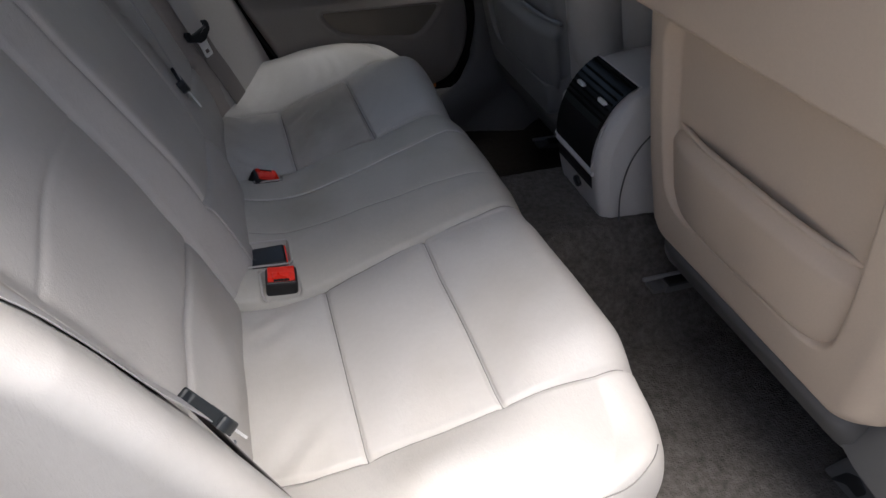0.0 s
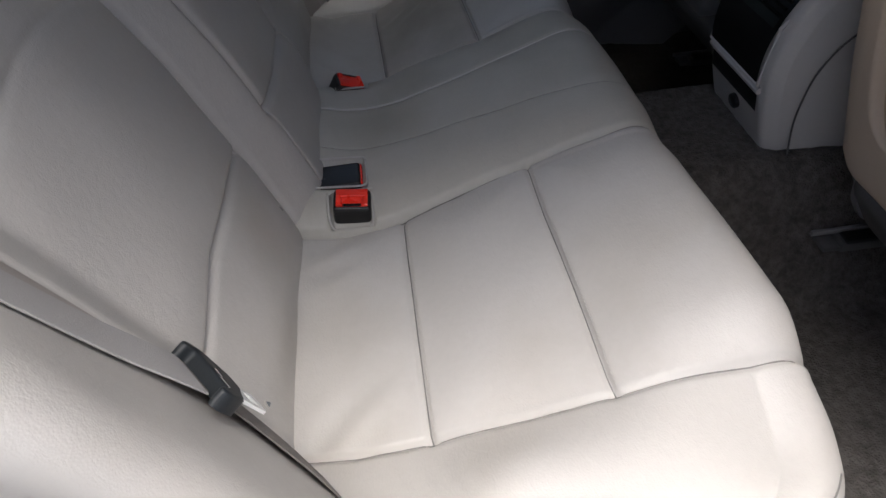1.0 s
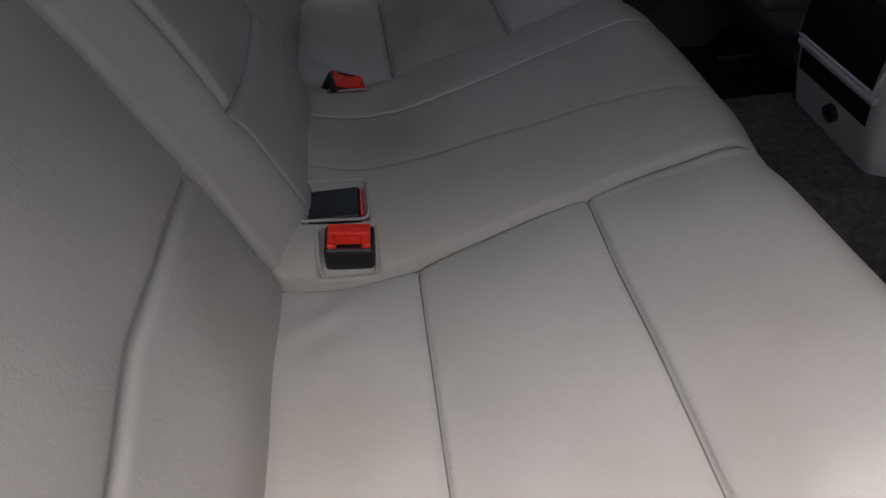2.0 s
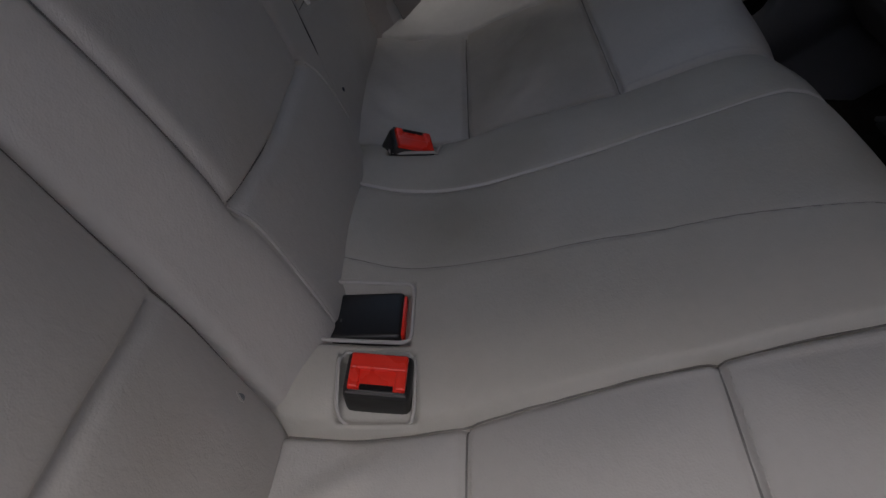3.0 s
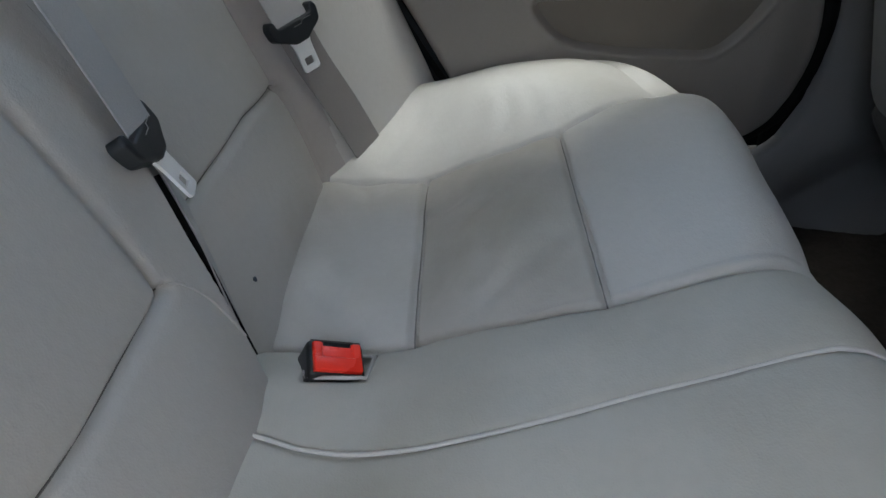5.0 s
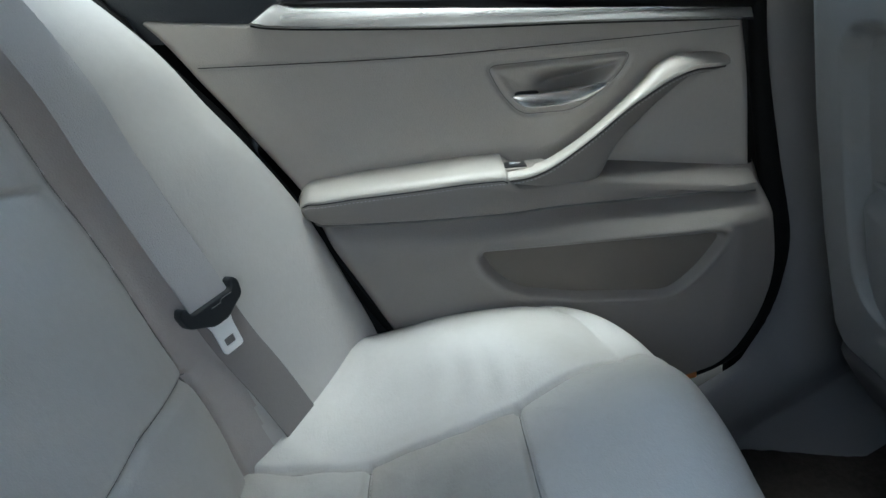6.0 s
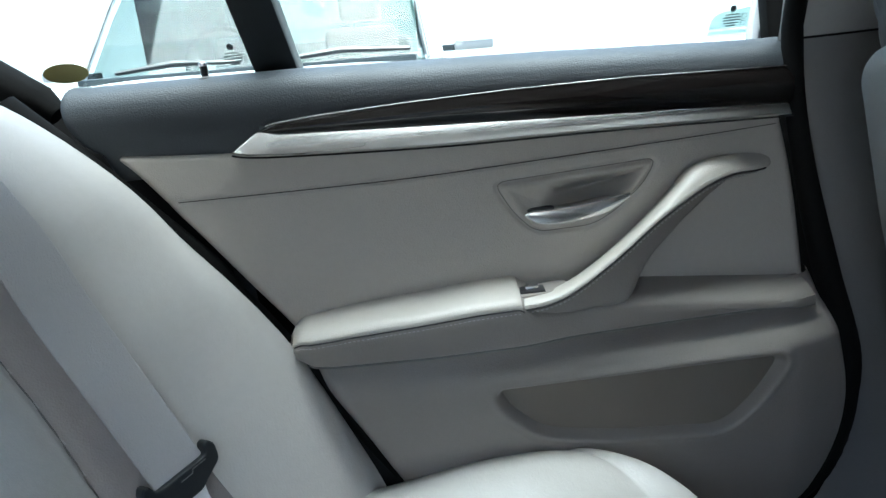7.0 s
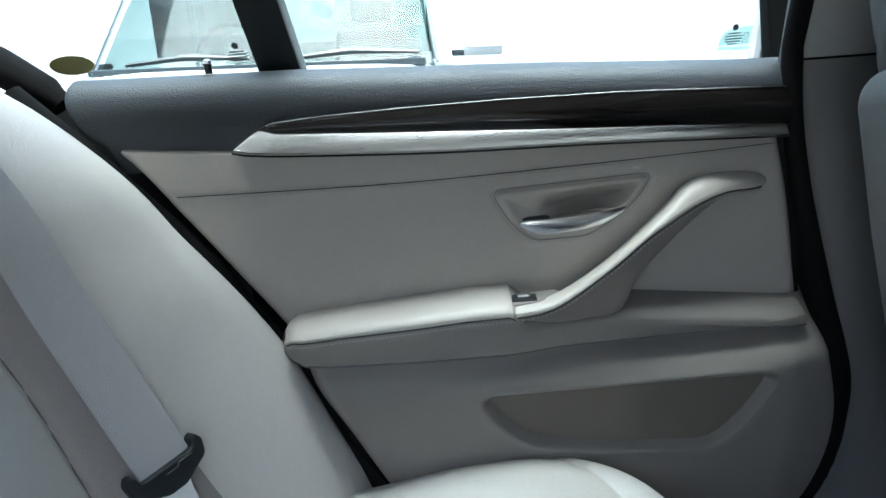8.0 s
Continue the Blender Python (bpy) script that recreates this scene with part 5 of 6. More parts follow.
def build_pillar():
    """Door gap, seal and the middle pillar with its sill trim on the far side."""
    path = [(0.30, 0.175), (0.45, 0.190), (0.56, 0.207), (0.625, 0.238), (0.655, 0.285), (0.668, 0.35), (0.666, 0.42), (0.636, 0.52), (0.608, 0.63), (0.592, 0.72), (0.587, 0.80), (0.578, 0.92), (0.558, 1.12)]
    pts = catmull(path, 80)
    s = thing("door_seal", "thick black rubber door seal", "seal", at=(0.6, 0.70, 0.2))
    part("seal_tube", tube(bmesh.new(), [(x, 0.700 + 0.02 * (x - 0.3) - 0.42 * max(0, zz - 0.78), zz) for x, zz in pts], [0.014 - 0.004 * float(smooth(zz, 0.5, 0.7)) for x, zz in pts], 12), RUBBER, s)
    path = [(-0.155, 0.79), (-0.10, 0.728), (-0.055, 0.672), (0.0, 0.602), (0.042, 0.535), (0.075, 0.472), (0.122, 0.385), (0.17, 0.30), (0.20, 0.22)]
    pts = catmull(path, 60)
    part("rear_seal_tube", tube(bmesh.new(), [(x - 0.012, 0.664 + SLOPE * x, zz) for x, zz in pts], [0.017 - 0.012 * float(smooth(0.62 - zz, 0.0, 0.09)) for x, zz in pts], 12), RUBBER, s)
    P = np.array([[(x - 0.10 + 0.10 * w, 0.672 + SLOPE * x - 0.004 * math.sin(math.pi * w), zz) for w in np.linspace(0, 1, 8)] for x, zz in pts if zz < 0.64])
    q = thing("trim_quarter", "dark grey filler trim between bench and door", "trim", kind="structure", at=(0.05, 0.68, 0.3))
    part("filler_panel", grid_mesh("filler_panel", P), SLATE, q)
    # middle pillar cover: a curved sheet that widens into the sill
    zz = catmull([(0.02,), (0.12,), (0.2,), (0.3,), (0.5,), (0.75,), (0.775,), (0.95,), (1.16,)], 100)[:, 0]
    front = np.interp(zz, [0.0, 0.12, 0.20, 0.27, 0.40, 0.52, 0.72, 0.80, 1.16], [0.40, 0.545, 0.650, 0.680, 0.674, 0.637, 0.588, 0.580, 0.550])
    P = np.zeros((100, 40, 3))
    for i, h in enumerate(zz):
        w = np.linspace(0, 1, 40)
        P[i, :, 0] = front[i] + 0.42 * w ** 1.1
        bow = np.sin(np.pi * np.clip(w / 0.5, 0, 1)) * 0.018 + 0.03 * smooth(w, 0.5, 1.0)
        P[i, :, 1] = np.interp(h, [0.0, 0.1, 0.2, 0.35, 0.76, 1.16], [0.715, 0.715, 0.71, 0.708, 0.712, 0.56]) - bow + 0.012 * np.exp(-w / 0.02)
        P[i, :, 1] += 0.004 * np.exp(-((h - 0.768) / 0.003) ** 2)
        P[i, :, 2] = h
    up = thing("trim_pillar", "grey plastic middle pillar cover reaching to the sill", "pillar trim", kind="structure", at=(0.8, 0.72, 0.1))
    zc = 0.5 * (zz[:-1] + zz[1:])[:, None] * np.ones((1, 39))
    part("lower_cover", grid_mesh("lower_cover", P, zc < 0.768, True), PILLAR_TRIM, up)
    part("upper_cover", grid_mesh("upper_cover", P, zc >= 0.768, True), UPPER_TRIM, up, "grey upper pillar cover")
    row = P[int(np.argmin(np.abs(zz - 0.768)))]
    part("cover_joint", tube(bmesh.new(), [tuple(p + np.array([0, -0.0002, 0])) for p in row[1:24]], 0.0013, 6), RUBBER, up, "dark joint between the covers")
    # sill board under the far door
    pr = [(0.79, 0.15), (0.765, 0.158), (0.745, 0.145), (0.732, 0.10), (0.728, 0.02)]
    pr = catmull(pr, 18)
    P = np.zeros((40, 18, 3))
    for i, x in enumerate(np.linspace(0.05, 1.2, 40)):
        P[i] = np.stack([np.full(18, x), pr[:, 0], pr[:, 1]], 1)
    part("sill_board", grid_mesh("sill_board", P), GREY_TRIM, up, "grey sill board")
    lamp = thing("footwell_marker", "small amber reflector low beside the seat", "reflector", at=(0.50, 0.69, 0.215))
    part("lens", box((0.05, 0.012, 0.012), (0.545, 0.688, 0.211), 0.003, 2, Matrix.Rotation(radians(-6), 4, "Y")), material("amber_plastic", (0.75, 0.28, 0.08), 0.3), lamp)


# ---- front seats and console ----
def build_front_seat(cy, skin, label):
    """A front seat seen from behind, its middle at y = 0: shell, map pocket, base cover and rails."""
    seat = thing("front_seat", label, "car seat", "front seats", at=(0.9, cy, 0.03))

    def bx(z):
        return 0.700 - 0.25 * (z - 0.34)
    zs = np.concatenate([np.linspace(0.298, 0.313, 8), np.linspace(0.318, 0.86, 130), np.linspace(0.862, 0.88, 8)])
    ys = np.linspace(-0.25, 0.25, 150)
    Z, Y = np.meshgrid(zs, ys, indexing="ij")
    head = 0.88
    if cy > 0:
        # the far shell ends in a curved upper edge below the shoulder
        top = 0.772 - 0.016 * np.abs(Y / 0.25) ** 2 - 0.030 * np.abs(Y / 0.25) ** 10
        Z, head = 0.298 + (Z - 0.298) * (top - 0.298) / (0.88 - 0.298), top
    half = np.interp(Z, [0.295, 0.33, 0.45, 0.60, 0.75, 0.88], [0.205, 0.235, 0.248, 0.250, 0.240, 0.19])
    inward = 1 if cy < 0 else -1
    Yw = Y / 0.25 * half + (0.026 if cy < 0 else -0.052) * inward * np.clip(Y * inward / 0.25, 0, 1)
    X = bx(Z)
    X = X + side_drop(np.abs(Y), 0.205, 0.045) * 1.2
    X = X + side_drop(0.318 - Z, 0.0, 0.02) + side_drop(Z - head, -0.03, 0.03)
    off = 0.018 if cy < 0 else -0.018
    field = rounded([(off - 0.175, 0.385), (off - 0.186, 0.50), (off - 0.184, 0.700), (off + 0.186, 0.700), (off + 0.186, 0.50), (off + 0.175, 0.385)], 0.05, 8)
    sdf = poly_sdf(Yw, Z, field)
    X = X + 0.022 * smooth(-sdf, -0.003, 0.010)
    X = X - (0.030 * smooth(Z, 0.702, 0.709) if cy < 0 else 0.0)
    P = np.stack([X, Yw + cy, Z], -1)
    edge = P[:, [0, -1]].copy()
    edge[:, :, 0] += 0.09
    P = np.concatenate([edge[:, :1], P, edge[:, 1:]], 1)
    part("back_shell", grid_mesh("back_shell", P), skin, seat)
    # map pocket: a bowed panel with a rolled upper edge
    zs = np.linspace(0.362, 0.535, 60)
    us = np.linspace(-1, 1, 90)
    P = np.zeros((60, 90, 3))
    for i, z in enumerate(zs):
        h = np.interp(z, [0.362, 0.368, 0.385, 0.42, 0.535], [0.120, 0.143, 0.164, 0.178, 0.184])
        bow = 0.022 * (1 - np.abs(us) ** 4) * smooth(z, 0.355, 0.40)
        lip = 0.026 * smooth(z, 0.500, 0.536)
        P[i, :, 0] = bx(z) + 0.016 - bow + lip * 0.6
        P[i, :, 1] = cy + off + us * h
        P[i, :, 2] = z
    pk = part("map_pocket", grid_mesh("map_pocket", P), skin, seat, "bowed tan map pocket")
    rim = [tuple(p) for p in P[-1]]
    part("pocket_rim", tube(bmesh.new(), rim, 0.0045, 10), skin, pk)
    part("pocket_lining", grid_mesh("pocket_lining", P + np.array([0.006, 0, -0.004]), None, True), skin, pk)
    # padded front with side bolsters
    for sgn in (-1, 1):
        pts = [(0.815, cy + sgn * 0.195, 0.38), (0.765, cy + sgn * 0.205, 0.50), (0.725, cy + sgn * 0.200, 0.66), (0.69, cy + sgn * 0.17, 0.80), (0.67, cy + sgn * 0.12, 0.86)]
        part("side_bolster", tube(bmesh.new(), catmull(pts, 30), np.interp(np.linspace(0, 1, 30), [0, 0.2, 0.7, 1], [0.03, 0.055, 0.055, 0.04]).tolist(), 16), LEATHER, seat, "padded leather side bolster")
    if cy > 0:
        pts = [(0.90, cy - 0.20, 0.36), (0.86, cy - 0.215, 0.50), (0.82, cy - 0.21, 0.66), (0.78, cy - 0.18, 0.80)]
        part("inner_bolster", tube(bmesh.new(), catmull(pts, 30), np.interp(np.linspace(0, 1, 30), [0, 0.2, 0.7, 1], [0.05, 0.062, 0.06, 0.04]).tolist(), 18), LEATHER, seat, "padded leather front bolster")
        # padded shoulder above the shell, with a few soft creases
        n, m = 60, 70
        hs, ang = np.linspace(0, 1, n), np.linspace(0, 2 * np.pi, m)
        H, G = np.meshgrid(hs, ang, indexing="ij")
        z = 0.70 + 0.24 * H
        wide = 0.226 * np.interp(H, [0, 0.5, 0.8, 0.95, 1.0], [1.0, 1.0, 0.93, 0.75, 0.5])
        deep = 0.062 * np.interp(H, [0, 0.7, 0.93, 1.0], [1.0, 1.0, 0.75, 0.35])
        sq = lambda v: np.sign(v) * np.abs(v) ** 0.45
        crease = 0.0012 * np.sin(150 * z + 9 * np.sin(5 * G)) * np.exp(-((z - 0.775) / 0.03) ** 2)
        P = np.stack([bx(z) + 0.070 - deep * sq(np.cos(G)) + crease, cy + wide * sq(np.sin(G)), z], -1)
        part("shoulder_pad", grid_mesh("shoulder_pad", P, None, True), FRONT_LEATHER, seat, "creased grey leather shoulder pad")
    fr = box((0.10, 0.44, 0.50), (0.735, cy, 0.60), 0.03, 3, Matrix.Rotation(radians(-14), 4, "Y"))
    part("back_cushion", fr, LEATHER, seat)
    part("headrest", box((0.10, 0.27, 0.18), (0.615, cy, 1.00), 0.04, 4, Matrix.Rotation(radians(-8), 4, "Y")), LEATHER, seat)
    for dy in (-0.06, 0.06):
        part("headrest_post", tube(bmesh.new(), [(0.625, cy + dy, 0.85), (0.615, cy + dy, 0.95)], 0.007, 10), STEEL, seat)
    part("seat_cushion", box((0.50, 0.46, 0.14), (1.04, cy, 0.33), 0.04, 4, Matrix.Rotation(radians(8), 4, "Y")), LEATHER, seat)
    base = box((0.12, 0.42, 0.12), (0.785, cy, 0.290), 0.03, 3, Matrix.Rotation(radians(-35), 4, "Y"))
    part("base_cover", base, GREY_TRIM, seat, "grey plastic base cover")
    hinge = rounded([(0.722, 0.325), (0.765, 0.325), (0.795, 0.280), (0.792, 0.222), (0.757, 0.224), (0.732, 0.262)], 0.014, 5)
    hc = part("hinge_cover", slab(hinge, lambda u, v, w: (u, cy + inward * 0.215 - w * 0.5 * inward, v), 0.03, 0.006, 3), MID_TRIM, seat, "grey moulded hinge cover")
    part("hinge_opening", slab(rounded([(0.735, 0.305), (0.762, 0.300), (0.772, 0.270), (0.745, 0.270)], 0.006, 4), lambda u, v, w: (u, cy + inward * 0.2165 - w * inward, v), 0.003, 0.0005, 1), BLACK, hc)
    for y, x, z in ((cy + inward * 0.235, 0.80, 0.150), (cy - inward * 0.150, 0.90, 0.048))[:1 if cy < 0 else 2]:
        br = rounded([(x - 0.06, 0.325), (x + 0.02, 0.33), (x + 0.10, z + 0.05), (x + 0.05, z + 0.02), (x - 0.03, z + 0.09), (x - 0.055, z + 0.13)], 0.02, 4)
        part("side_bracket", slab(br, lambda u, v, w: (u, y - 0.010 + w, v), 0.020, 0.004, 2), GREY_TRIM, seat, "grey side bracket")
        part("rail", box((0.34, 0.034, 0.020), (x + 0.14, y, z), 0.004, 2), GREY_TRIM, seat, "metal seat rail")
        part("rail_cap", box((0.050, 0.036, 0.009), (x - 0.030, y + 0.004, z - 0.004), 0.003, 2), GREY_TRIM, seat, "grey rail end cap")
        part("rail_strip", box((0.130, 0.007, 0.008), (x - 0.002, y + 0.010, z + 0.012), 0.001, 1), MID_TRIM, seat, "pale rail edge strip")
        part("rail_slot", box((0.075, 0.022, 0.010), (x + 0.012, y - 0.006, z + 0.009), 0.003, 2), BLACK, seat)
        part("hinge_bolt", tube(bmesh.new(), [(x - 0.03, y - 0.016, 0.295), (x - 0.03, y + 0.016, 0.295)], 0.012, 16), BLACK, seat)
    if cy < 0:
        cover = slab(rounded([(-0.578, 0.322), (-0.690, 0.335), (-0.690, 0.215), (-0.640, 0.222), (-0.594, 0.238)], 0.012, 5), lambda u, v, w: (0.756 + w + 0.1 * (v - 0.28), u, v), 0.09, 0.008, 3)
        part("outer_hinge_cover", cover, GREY_TRIM, seat, "grey moulded outer hinge cover")
        foot = slab(rounded([(-0.548, 0.030), (-0.562, 0.085), (-0.600, 0.125), (-0.700, 0.120), (-0.700, 0.030)], 0.012, 5), lambda u, v, w: (0.872 + w + 0.25 * (v - 0.03), u, v), 0.10, 0.008, 3)
        ft = part("rail_foot", foot, GREY_TRIM, seat, "grey rail foot cover")
        part("foot_opening", slab(rounded([(-0.566, 0.032), (-0.578, 0.066), (-0.596, 0.076), (-0.618, 0.066), (-0.612, 0.048), (-0.590, 0.050)], 0.005, 4), lambda u, v, w: (0.8705 + w + 0.25 * (v - 0.03), u, v), 0.003, 0.0005, 1), BLACK, ft)
    return seat


def build_console():
    con = thing("centre_console", "pale grey console end with black rear vents", "console", at=(0.75, 0.015, 0.22))
    cy, hw = 0.015, 0.095
    prof = catmull([(0.700, 0.20), (0.676, 0.25), (0.655, 0.32), (0.645, 0.39), (0.655, 0.445), (0.682, 0.49), (0.73, 0.515), (0.85, 0.525), (1.10, 0.52)], 60)
    yy = np.concatenate([np.full(8, -1.0), np.linspace(-1, 1, 30), np.full(8, 1.0)])
    P = np.zeros((60, 46, 3))
    tx, tz = np.gradient(prof[:, 0]), np.gradient(prof[:, 1])
    L = np.hypot(tx, tz)
    nx, nz = -tz / L, tx / L
    back = np.concatenate([np.linspace(1, 0, 8), np.zeros(30), np.linspace(0, 1, 8)])
    for i in range(60):
        w = hw * np.interp(prof[i, 1], [0.2, 0.3, 0.45, 0.52], [0.92, 1.0, 1.0, 0.93])
        y = yy * w
        inset = side_drop(np.abs(y), w - 0.02, 0.02)
        depth = back * 0.35
        P[i, :, 0] = np.minimum(prof[i, 0] - nx[i] * inset + depth, 1.2)
        P[i, :, 1] = cy + y + np.sign(yy) * 0.012 * np.minimum(1, back * 4)
        P[i, :, 2] = prof[i, 1] - nz[i] * inset - back * 0.02
    part("body", grid_mesh("body", P, None), PALE_TRIM, con)

    def on_face(u, s, w):
        """u across, s along the profile (0 to 1), w outwards."""
        i = s * 59
        x, z = np.interp(i, range(60), prof[:, 0]), np.interp(i, range(60), prof[:, 1])
        a, b = np.interp(i, range(60), nx), np.interp(i, range(60), nz)
        return (x + a * w, cy + u, z + b * w)

    def patch(u0, u1, s0, s1, w, n=24, m=10):
        return np.array([[on_face(u, s, w) for u in np.linspace(u0, u1, m)] for s in np.linspace(s0, s1, n)])
    arc = lambda z: float(np.interp(z, prof[:36, 1], np.arange(36))) / 59
    up = part("vent_panel", grid_mesh("vent_panel", patch(-0.066, 0.080, arc(0.362), arc(0.51), 0.004)), PIANO, con, "gloss black vent panel")
    part("panel_frame", tube(bmesh.new(), [on_face(u, s, 0.003) for u, s in [(-0.068, arc(0.36)), (0.082, arc(0.36)), (0.083, arc(0.44)), (0.080, arc(0.51)), (-0.066, arc(0.51)), (-0.069, arc(0.44))]], 0.003, 8, close=True), PALE_TRIM, up)
    for k in range(7):
        s = arc(0.452 + 0.0085 * k) if k < 6 else arc(0.505)
        part("vent_slat", tube(bmesh.new(), [on_face(-0.060, s, 0.007), on_face(0.008, s, 0.008), on_face(0.075, s, 0.007)], 0.0022, 6), RUBBER, up)
    for u in (-0.035, 0.045):
        part("vent_tab", box((0.009, 0.022, 0.007), on_face(u, arc(0.474), 0.0085), 0.002, 2), STEEL, up, "small chrome vent tab")
    part("control_strip", grid_mesh("control_strip", patch(-0.060, 0.074, arc(0.437), arc(0.449), 0.0065, 6)), SLATE, up)
    part("lower_flap", grid_mesh("lower_flap", patch(-0.070, 0.072, arc(0.318), arc(0.345), 0.003)), PIANO, con, "black storage flap")
    part("cross_bar", tube(bmesh.new(), [on_face(-0.074, arc(0.353), 0.002), on_face(0.078, arc(0.353), 0.002)], 0.005, 8), PALE_TRIM, con)
    part("power_socket", tube(bmesh.new(), [on_face(-0.005, arc(0.296), -0.004), on_face(-0.005, arc(0.296), 0.006), on_face(-0.005, arc(0.296), 0.008)], [0.012, 0.012, 0.009], 18), BLACK, con, "round black power socket cap")
    side = catmull([(0.70, 0.26), (0.690, 0.33), (0.70, 0.40), (0.74, 0.45), (0.82, 0.475)], 30)
    part("side_groove", tube(bmesh.new(), [(x, cy - hw - 0.0125, z) for x, z in side], 0.0015, 6), GREY_TRIM, con)


# ---- outside ----
def build_outside():
    gz = -0.32
    P = np.array([[(x, y, gz) for y in np.linspace(-400, 400, 9)] for x in np.linspace(-400, 400, 9)])
    tagged(part("ground", grid_mesh("ground", P), ASPHALT), "pale grey asphalt parking ground", "ground", kind="structure")
    suv = thing("parked_suv", "white off-road car facing the window", "parked car", at=(-0.68, 4.0, gz))
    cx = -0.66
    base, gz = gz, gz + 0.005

    def loft(profile, widths, name, mat, parent=suv, label=""):
        P = np.array([[(cx + w * u, y, z) for u in np.concatenate([np.linspace(-1, 1, 21)])] for (y, z), w in zip(profile, widths)])
        P[:, :, 2] -= 0.05 * np.abs(np.linspace(-1, 1, 21))[None] ** 6
        return part(name, grid_mesh(name, P, None, True), mat, parent, label)
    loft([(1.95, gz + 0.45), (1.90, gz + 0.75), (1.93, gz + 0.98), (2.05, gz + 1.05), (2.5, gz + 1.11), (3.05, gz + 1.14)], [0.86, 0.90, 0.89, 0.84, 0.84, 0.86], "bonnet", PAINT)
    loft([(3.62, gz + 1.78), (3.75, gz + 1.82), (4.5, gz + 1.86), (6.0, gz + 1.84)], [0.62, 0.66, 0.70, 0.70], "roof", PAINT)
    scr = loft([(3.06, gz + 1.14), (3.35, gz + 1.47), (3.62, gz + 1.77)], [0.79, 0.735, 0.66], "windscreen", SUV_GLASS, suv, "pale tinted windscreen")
    scr.visible_shadow = False
    for s in (-1, 1):
        part("screen_pillar", tube(bmesh.new(), [(cx + s * 0.835, 3.07, gz + 1.13), (cx + s * 0.78, 3.37, gz + 1.47), (cx + s * 0.70, 3.66, gz + 1.79)], 0.035, 8), PAINT, suv)
        part("screen_seal", tube(bmesh.new(), [(cx + s * 0.80, 3.045, gz + 1.13), (cx + s * 0.742, 3.34, gz + 1.47), (cx + s * 0.665, 3.62, gz + 1.79)], 0.008, 6), GREY_TRIM, suv)
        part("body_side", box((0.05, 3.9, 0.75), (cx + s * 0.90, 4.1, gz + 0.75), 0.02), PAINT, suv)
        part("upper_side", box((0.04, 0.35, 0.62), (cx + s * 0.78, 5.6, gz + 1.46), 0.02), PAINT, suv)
        mir = part("door_mirror", box((0.20, 0.10, 0.11), (cx + s * 1.03, 3.32, gz + 1.235), 0.04, 3), PAINT, suv, "white door mirror")
        part("mirror_glass", box((0.15, 0.008, 0.08), (cx + s * 1.03, 3.376, gz + 1.235), 0.002), CHROME, mir)
        part("mirror_base", box((0.19, 0.08, 0.045), (cx + s * 1.02, 3.32, gz + 1.172), 0.015, 2), MID_TRIM, mir, "grey lower mirror shell")
        part("mirror_arm", box((0.10, 0.05, 0.03), (cx + s * 0.90, 3.34, gz + 1.165), 0.01, 2), SLATE, mir)
        part("middle_pillar", box((0.03, 0.16, 0.62), (cx + s * 0.755, 4.35, gz + 1.45), 0.01), MID_TRIM, suv, "grey middle pillar")
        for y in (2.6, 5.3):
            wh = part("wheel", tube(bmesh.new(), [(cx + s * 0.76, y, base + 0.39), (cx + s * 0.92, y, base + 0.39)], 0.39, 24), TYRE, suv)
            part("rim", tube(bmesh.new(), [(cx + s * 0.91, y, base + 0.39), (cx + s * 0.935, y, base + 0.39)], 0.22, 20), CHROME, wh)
        part("side_glass", box((0.012, 2.2, 0.52), (cx + s * 0.74, 4.75, gz + 1.44), 0.0, 1), SCREEN, suv, "pale tinted side glass")
        seat = part("front_seat_back", box((0.46, 0.13, 0.52), (cx + s * 0.36, 4.30, gz + 1.08), 0.06, 3), MID_TRIM, suv)
        part("headrest", box((0.26, 0.09, 0.17), (cx + s * 0.36, 4.34, gz + 1.46), 0.04, 3), MID_TRIM, seat)
        for dx in (-0.06, 0.06):
            part("headrest_post", tube(bmesh.new(), [(cx + s * 0.36 + dx, 4.32, gz + 1.32), (cx + s * 0.36 + dx, 4.34, gz + 1.40)], 0.008, 8), CHROME, seat)
    for xa, xb in ((-0.62, -0.05), (0.10, 0.72)):
        part("wiper", tube(bmesh.new(), [(cx + xa, 3.03, gz + 1.165), (cx + (xa + xb) / 2, 3.02, gz + 1.19), (cx + xb, 3.02, gz + 1.175)], [0.010, 0.015, 0.008], 6), BLACK, suv)
    part("cowl", box((1.5, 0.14, 0.03), (cx, 3.00, gz + 1.135), 0.01), SLATE, suv)
    part("dashboard", box((1.45, 0.45, 0.12), (cx, 3.45, gz + 1.08), 0.04, 3), SLATE, suv)
    th = np.linspace(0, 2 * np.pi, 28, endpoint=False)
    part("steering_wheel", tube(bmesh.new(), [(cx - 0.36 + 0.19 * math.cos(a), 3.72 + 0.06 * math.sin(a), gz + 1.20 + 0.17 * math.sin(a)) for a in th], 0.016, 8, close=True), SLATE, suv)
    part("tailgate", box((1.5, 0.05, 0.65), (cx, 6.0, gz + 0.80), 0.02), PALE_TRIM, suv)
    part("rear_screen", box((1.30, 0.012, 0.50), (cx, 5.99, gz + 1.42), 0.0, 1), SCREEN, suv, "pale tinted rear screen")
    part("rear_bench", box((1.25, 0.15, 0.50), (cx, 5.35, gz + 1.05), 0.06, 3), MID_TRIM, suv)
    part("cabin_floor", box((1.6, 2.8, 0.05), (cx, 4.6, gz + 0.55), 0.02), SLATE, suv)
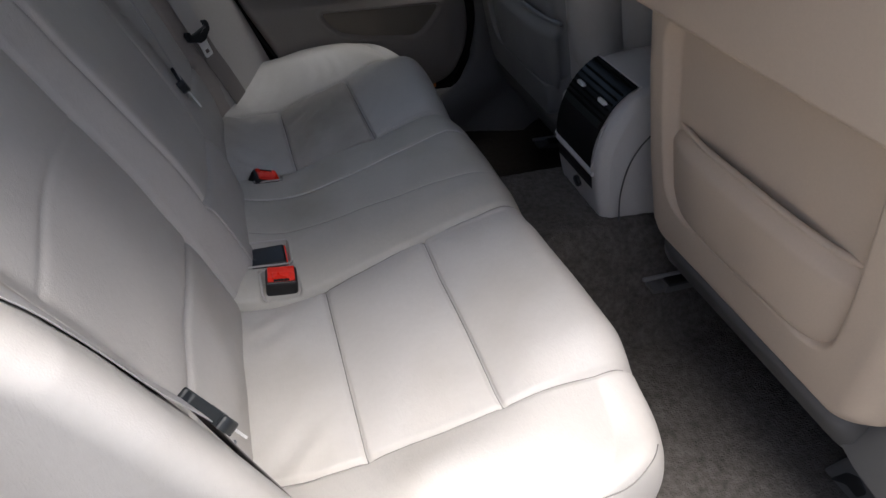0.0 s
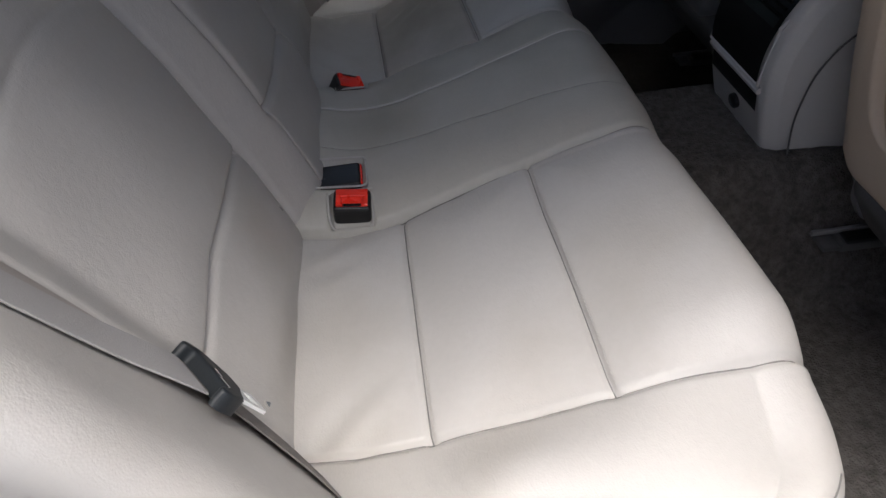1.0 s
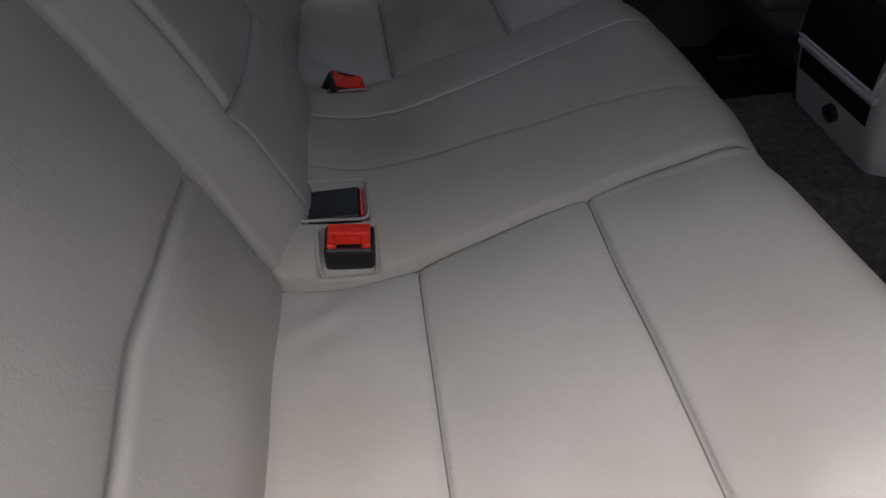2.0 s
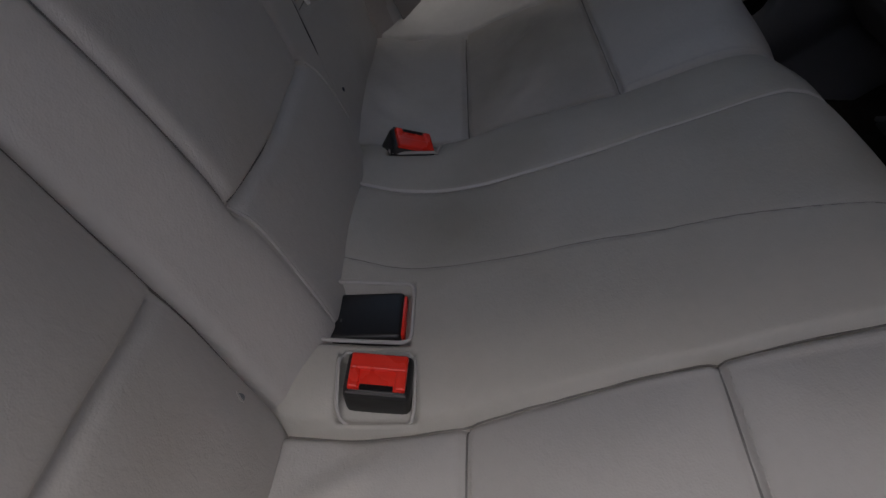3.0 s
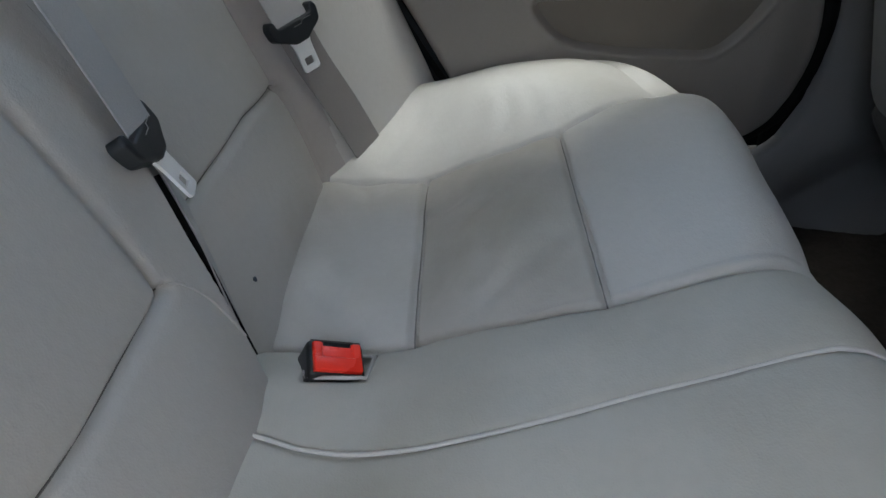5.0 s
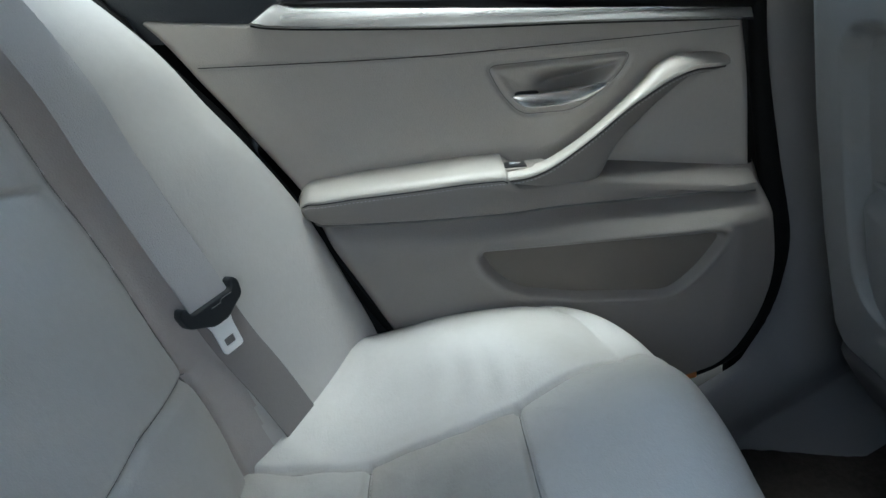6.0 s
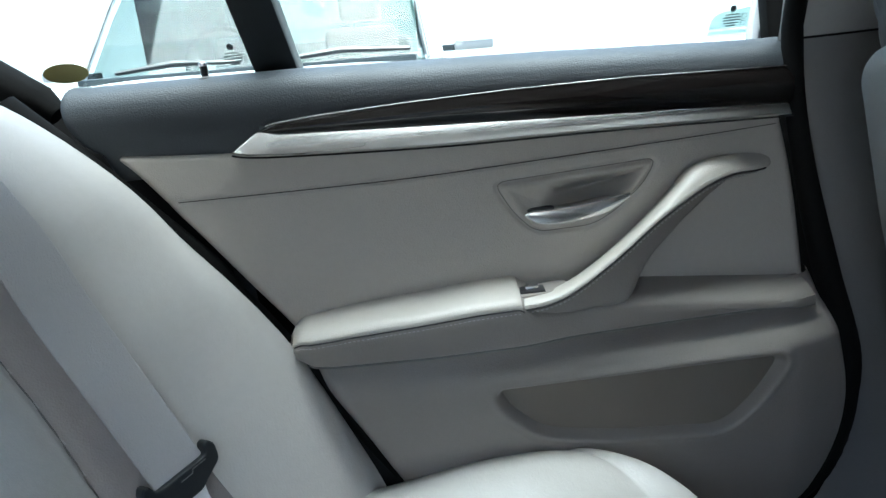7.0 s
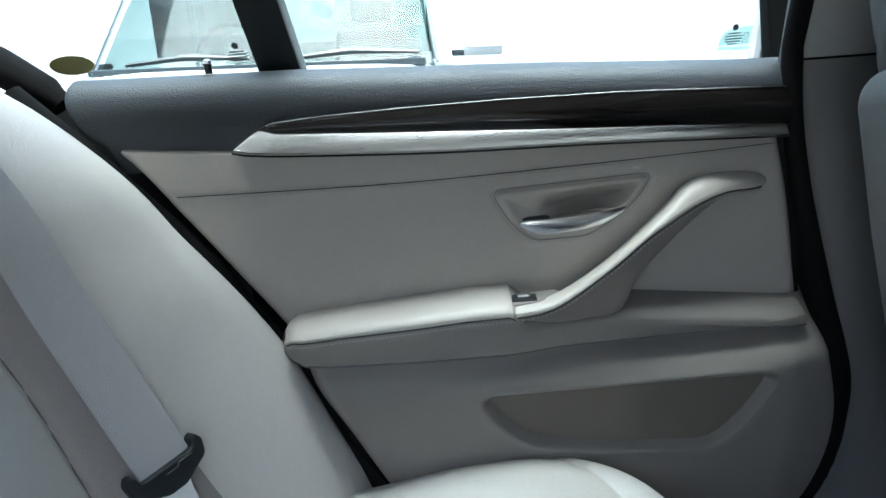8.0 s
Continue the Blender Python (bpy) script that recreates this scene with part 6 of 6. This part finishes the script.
    part("headliner", box((1.2, 2.1, 0.03), (cx, 4.9, gz + 1.78), 0.01), CLOTH, suv)
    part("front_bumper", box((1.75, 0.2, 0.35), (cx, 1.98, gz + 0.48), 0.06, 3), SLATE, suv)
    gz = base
    suv.rotation_euler = (0, radians(2.4), 0)
    # a second pale car whose glazing shows beyond the middle pillar
    car = thing("parked_car", "white parked car with greenish glazing", "parked car", at=(2.3, 4.2, gz))
    sink = 0.07
    part("body", box((2.0, 4.0, 0.75), (2.58, 4.9, gz + 0.70 - sink), 0.12, 4), PAINT, car)
    cab = slab(rounded([(1.62, 0.70), (3.4, 0.70), (3.2, 0.955), (2.4, 0.945), (1.70, 0.885)], 0.06, 6), lambda u, v, w: (u + 0.03, 3.6 + w + 0.3 * (v - 0.70), v - sink), 0.04, 0.005, 2)
    part("cabin", cab, SCREEN, car, "greenish cabin glass")
    part("roof", box((1.2, 1.5, 0.05), (2.78, 4.75, 0.965 - sink), 0.02, 2), PAINT, car)
    for s in (-1, 1):
        for y in (3.7, 6.1):
            wh = part("wheel", tube(bmesh.new(), [(2.55 + s * 0.85, y, gz + 0.33), (2.55 + s * 1.02, y, gz + 0.33)], 0.33, 24), TYRE, car)
            part("rim", tube(bmesh.new(), [(2.55 + s * 1.01, y, gz + 0.33), (2.55 + s * 1.03, y, gz + 0.33)], 0.2, 18), CHROME, wh)
    # unseen wall, added to cut low sky light through the open doorway
    w = thing("sky_blocking_wall", "plain grey wall out of view, added to block the low sky", "wall", at=(0, -4.0, gz))
    part("wall", box((30, 0.25, 2.4), (0, -4.0, gz + 1.2), 0.02), GREY_WALL, w)
    part("coping", box((30, 0.35, 0.12), (0, -4.0, gz + 2.46), 0.03), GREY_WALL, w)
    # pale building across the yard
    b = thing("yard_building", "pale concrete building across the yard", "building", at=(0, 16, gz))
    part("wall", box((40, 0.4, 6.0), (0, 16, gz + 3.0), 0.02), CONCRETE, b)
    part("roof", box((41, 2.0, 0.3), (0, 16, gz + 6.1), 0.05), CONCRETE, b)


build_shell()
build_cushion()
build_backrest()
build_ink_spot()
build_belts()
build_buckles()
build_door()
build_windows()
build_open_door()
build_pillar()
build_front_seat(-0.41, TAN, "tan plastic-backed front seat with map pocket")
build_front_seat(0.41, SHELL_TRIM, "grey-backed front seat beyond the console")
build_console()
build_outside()
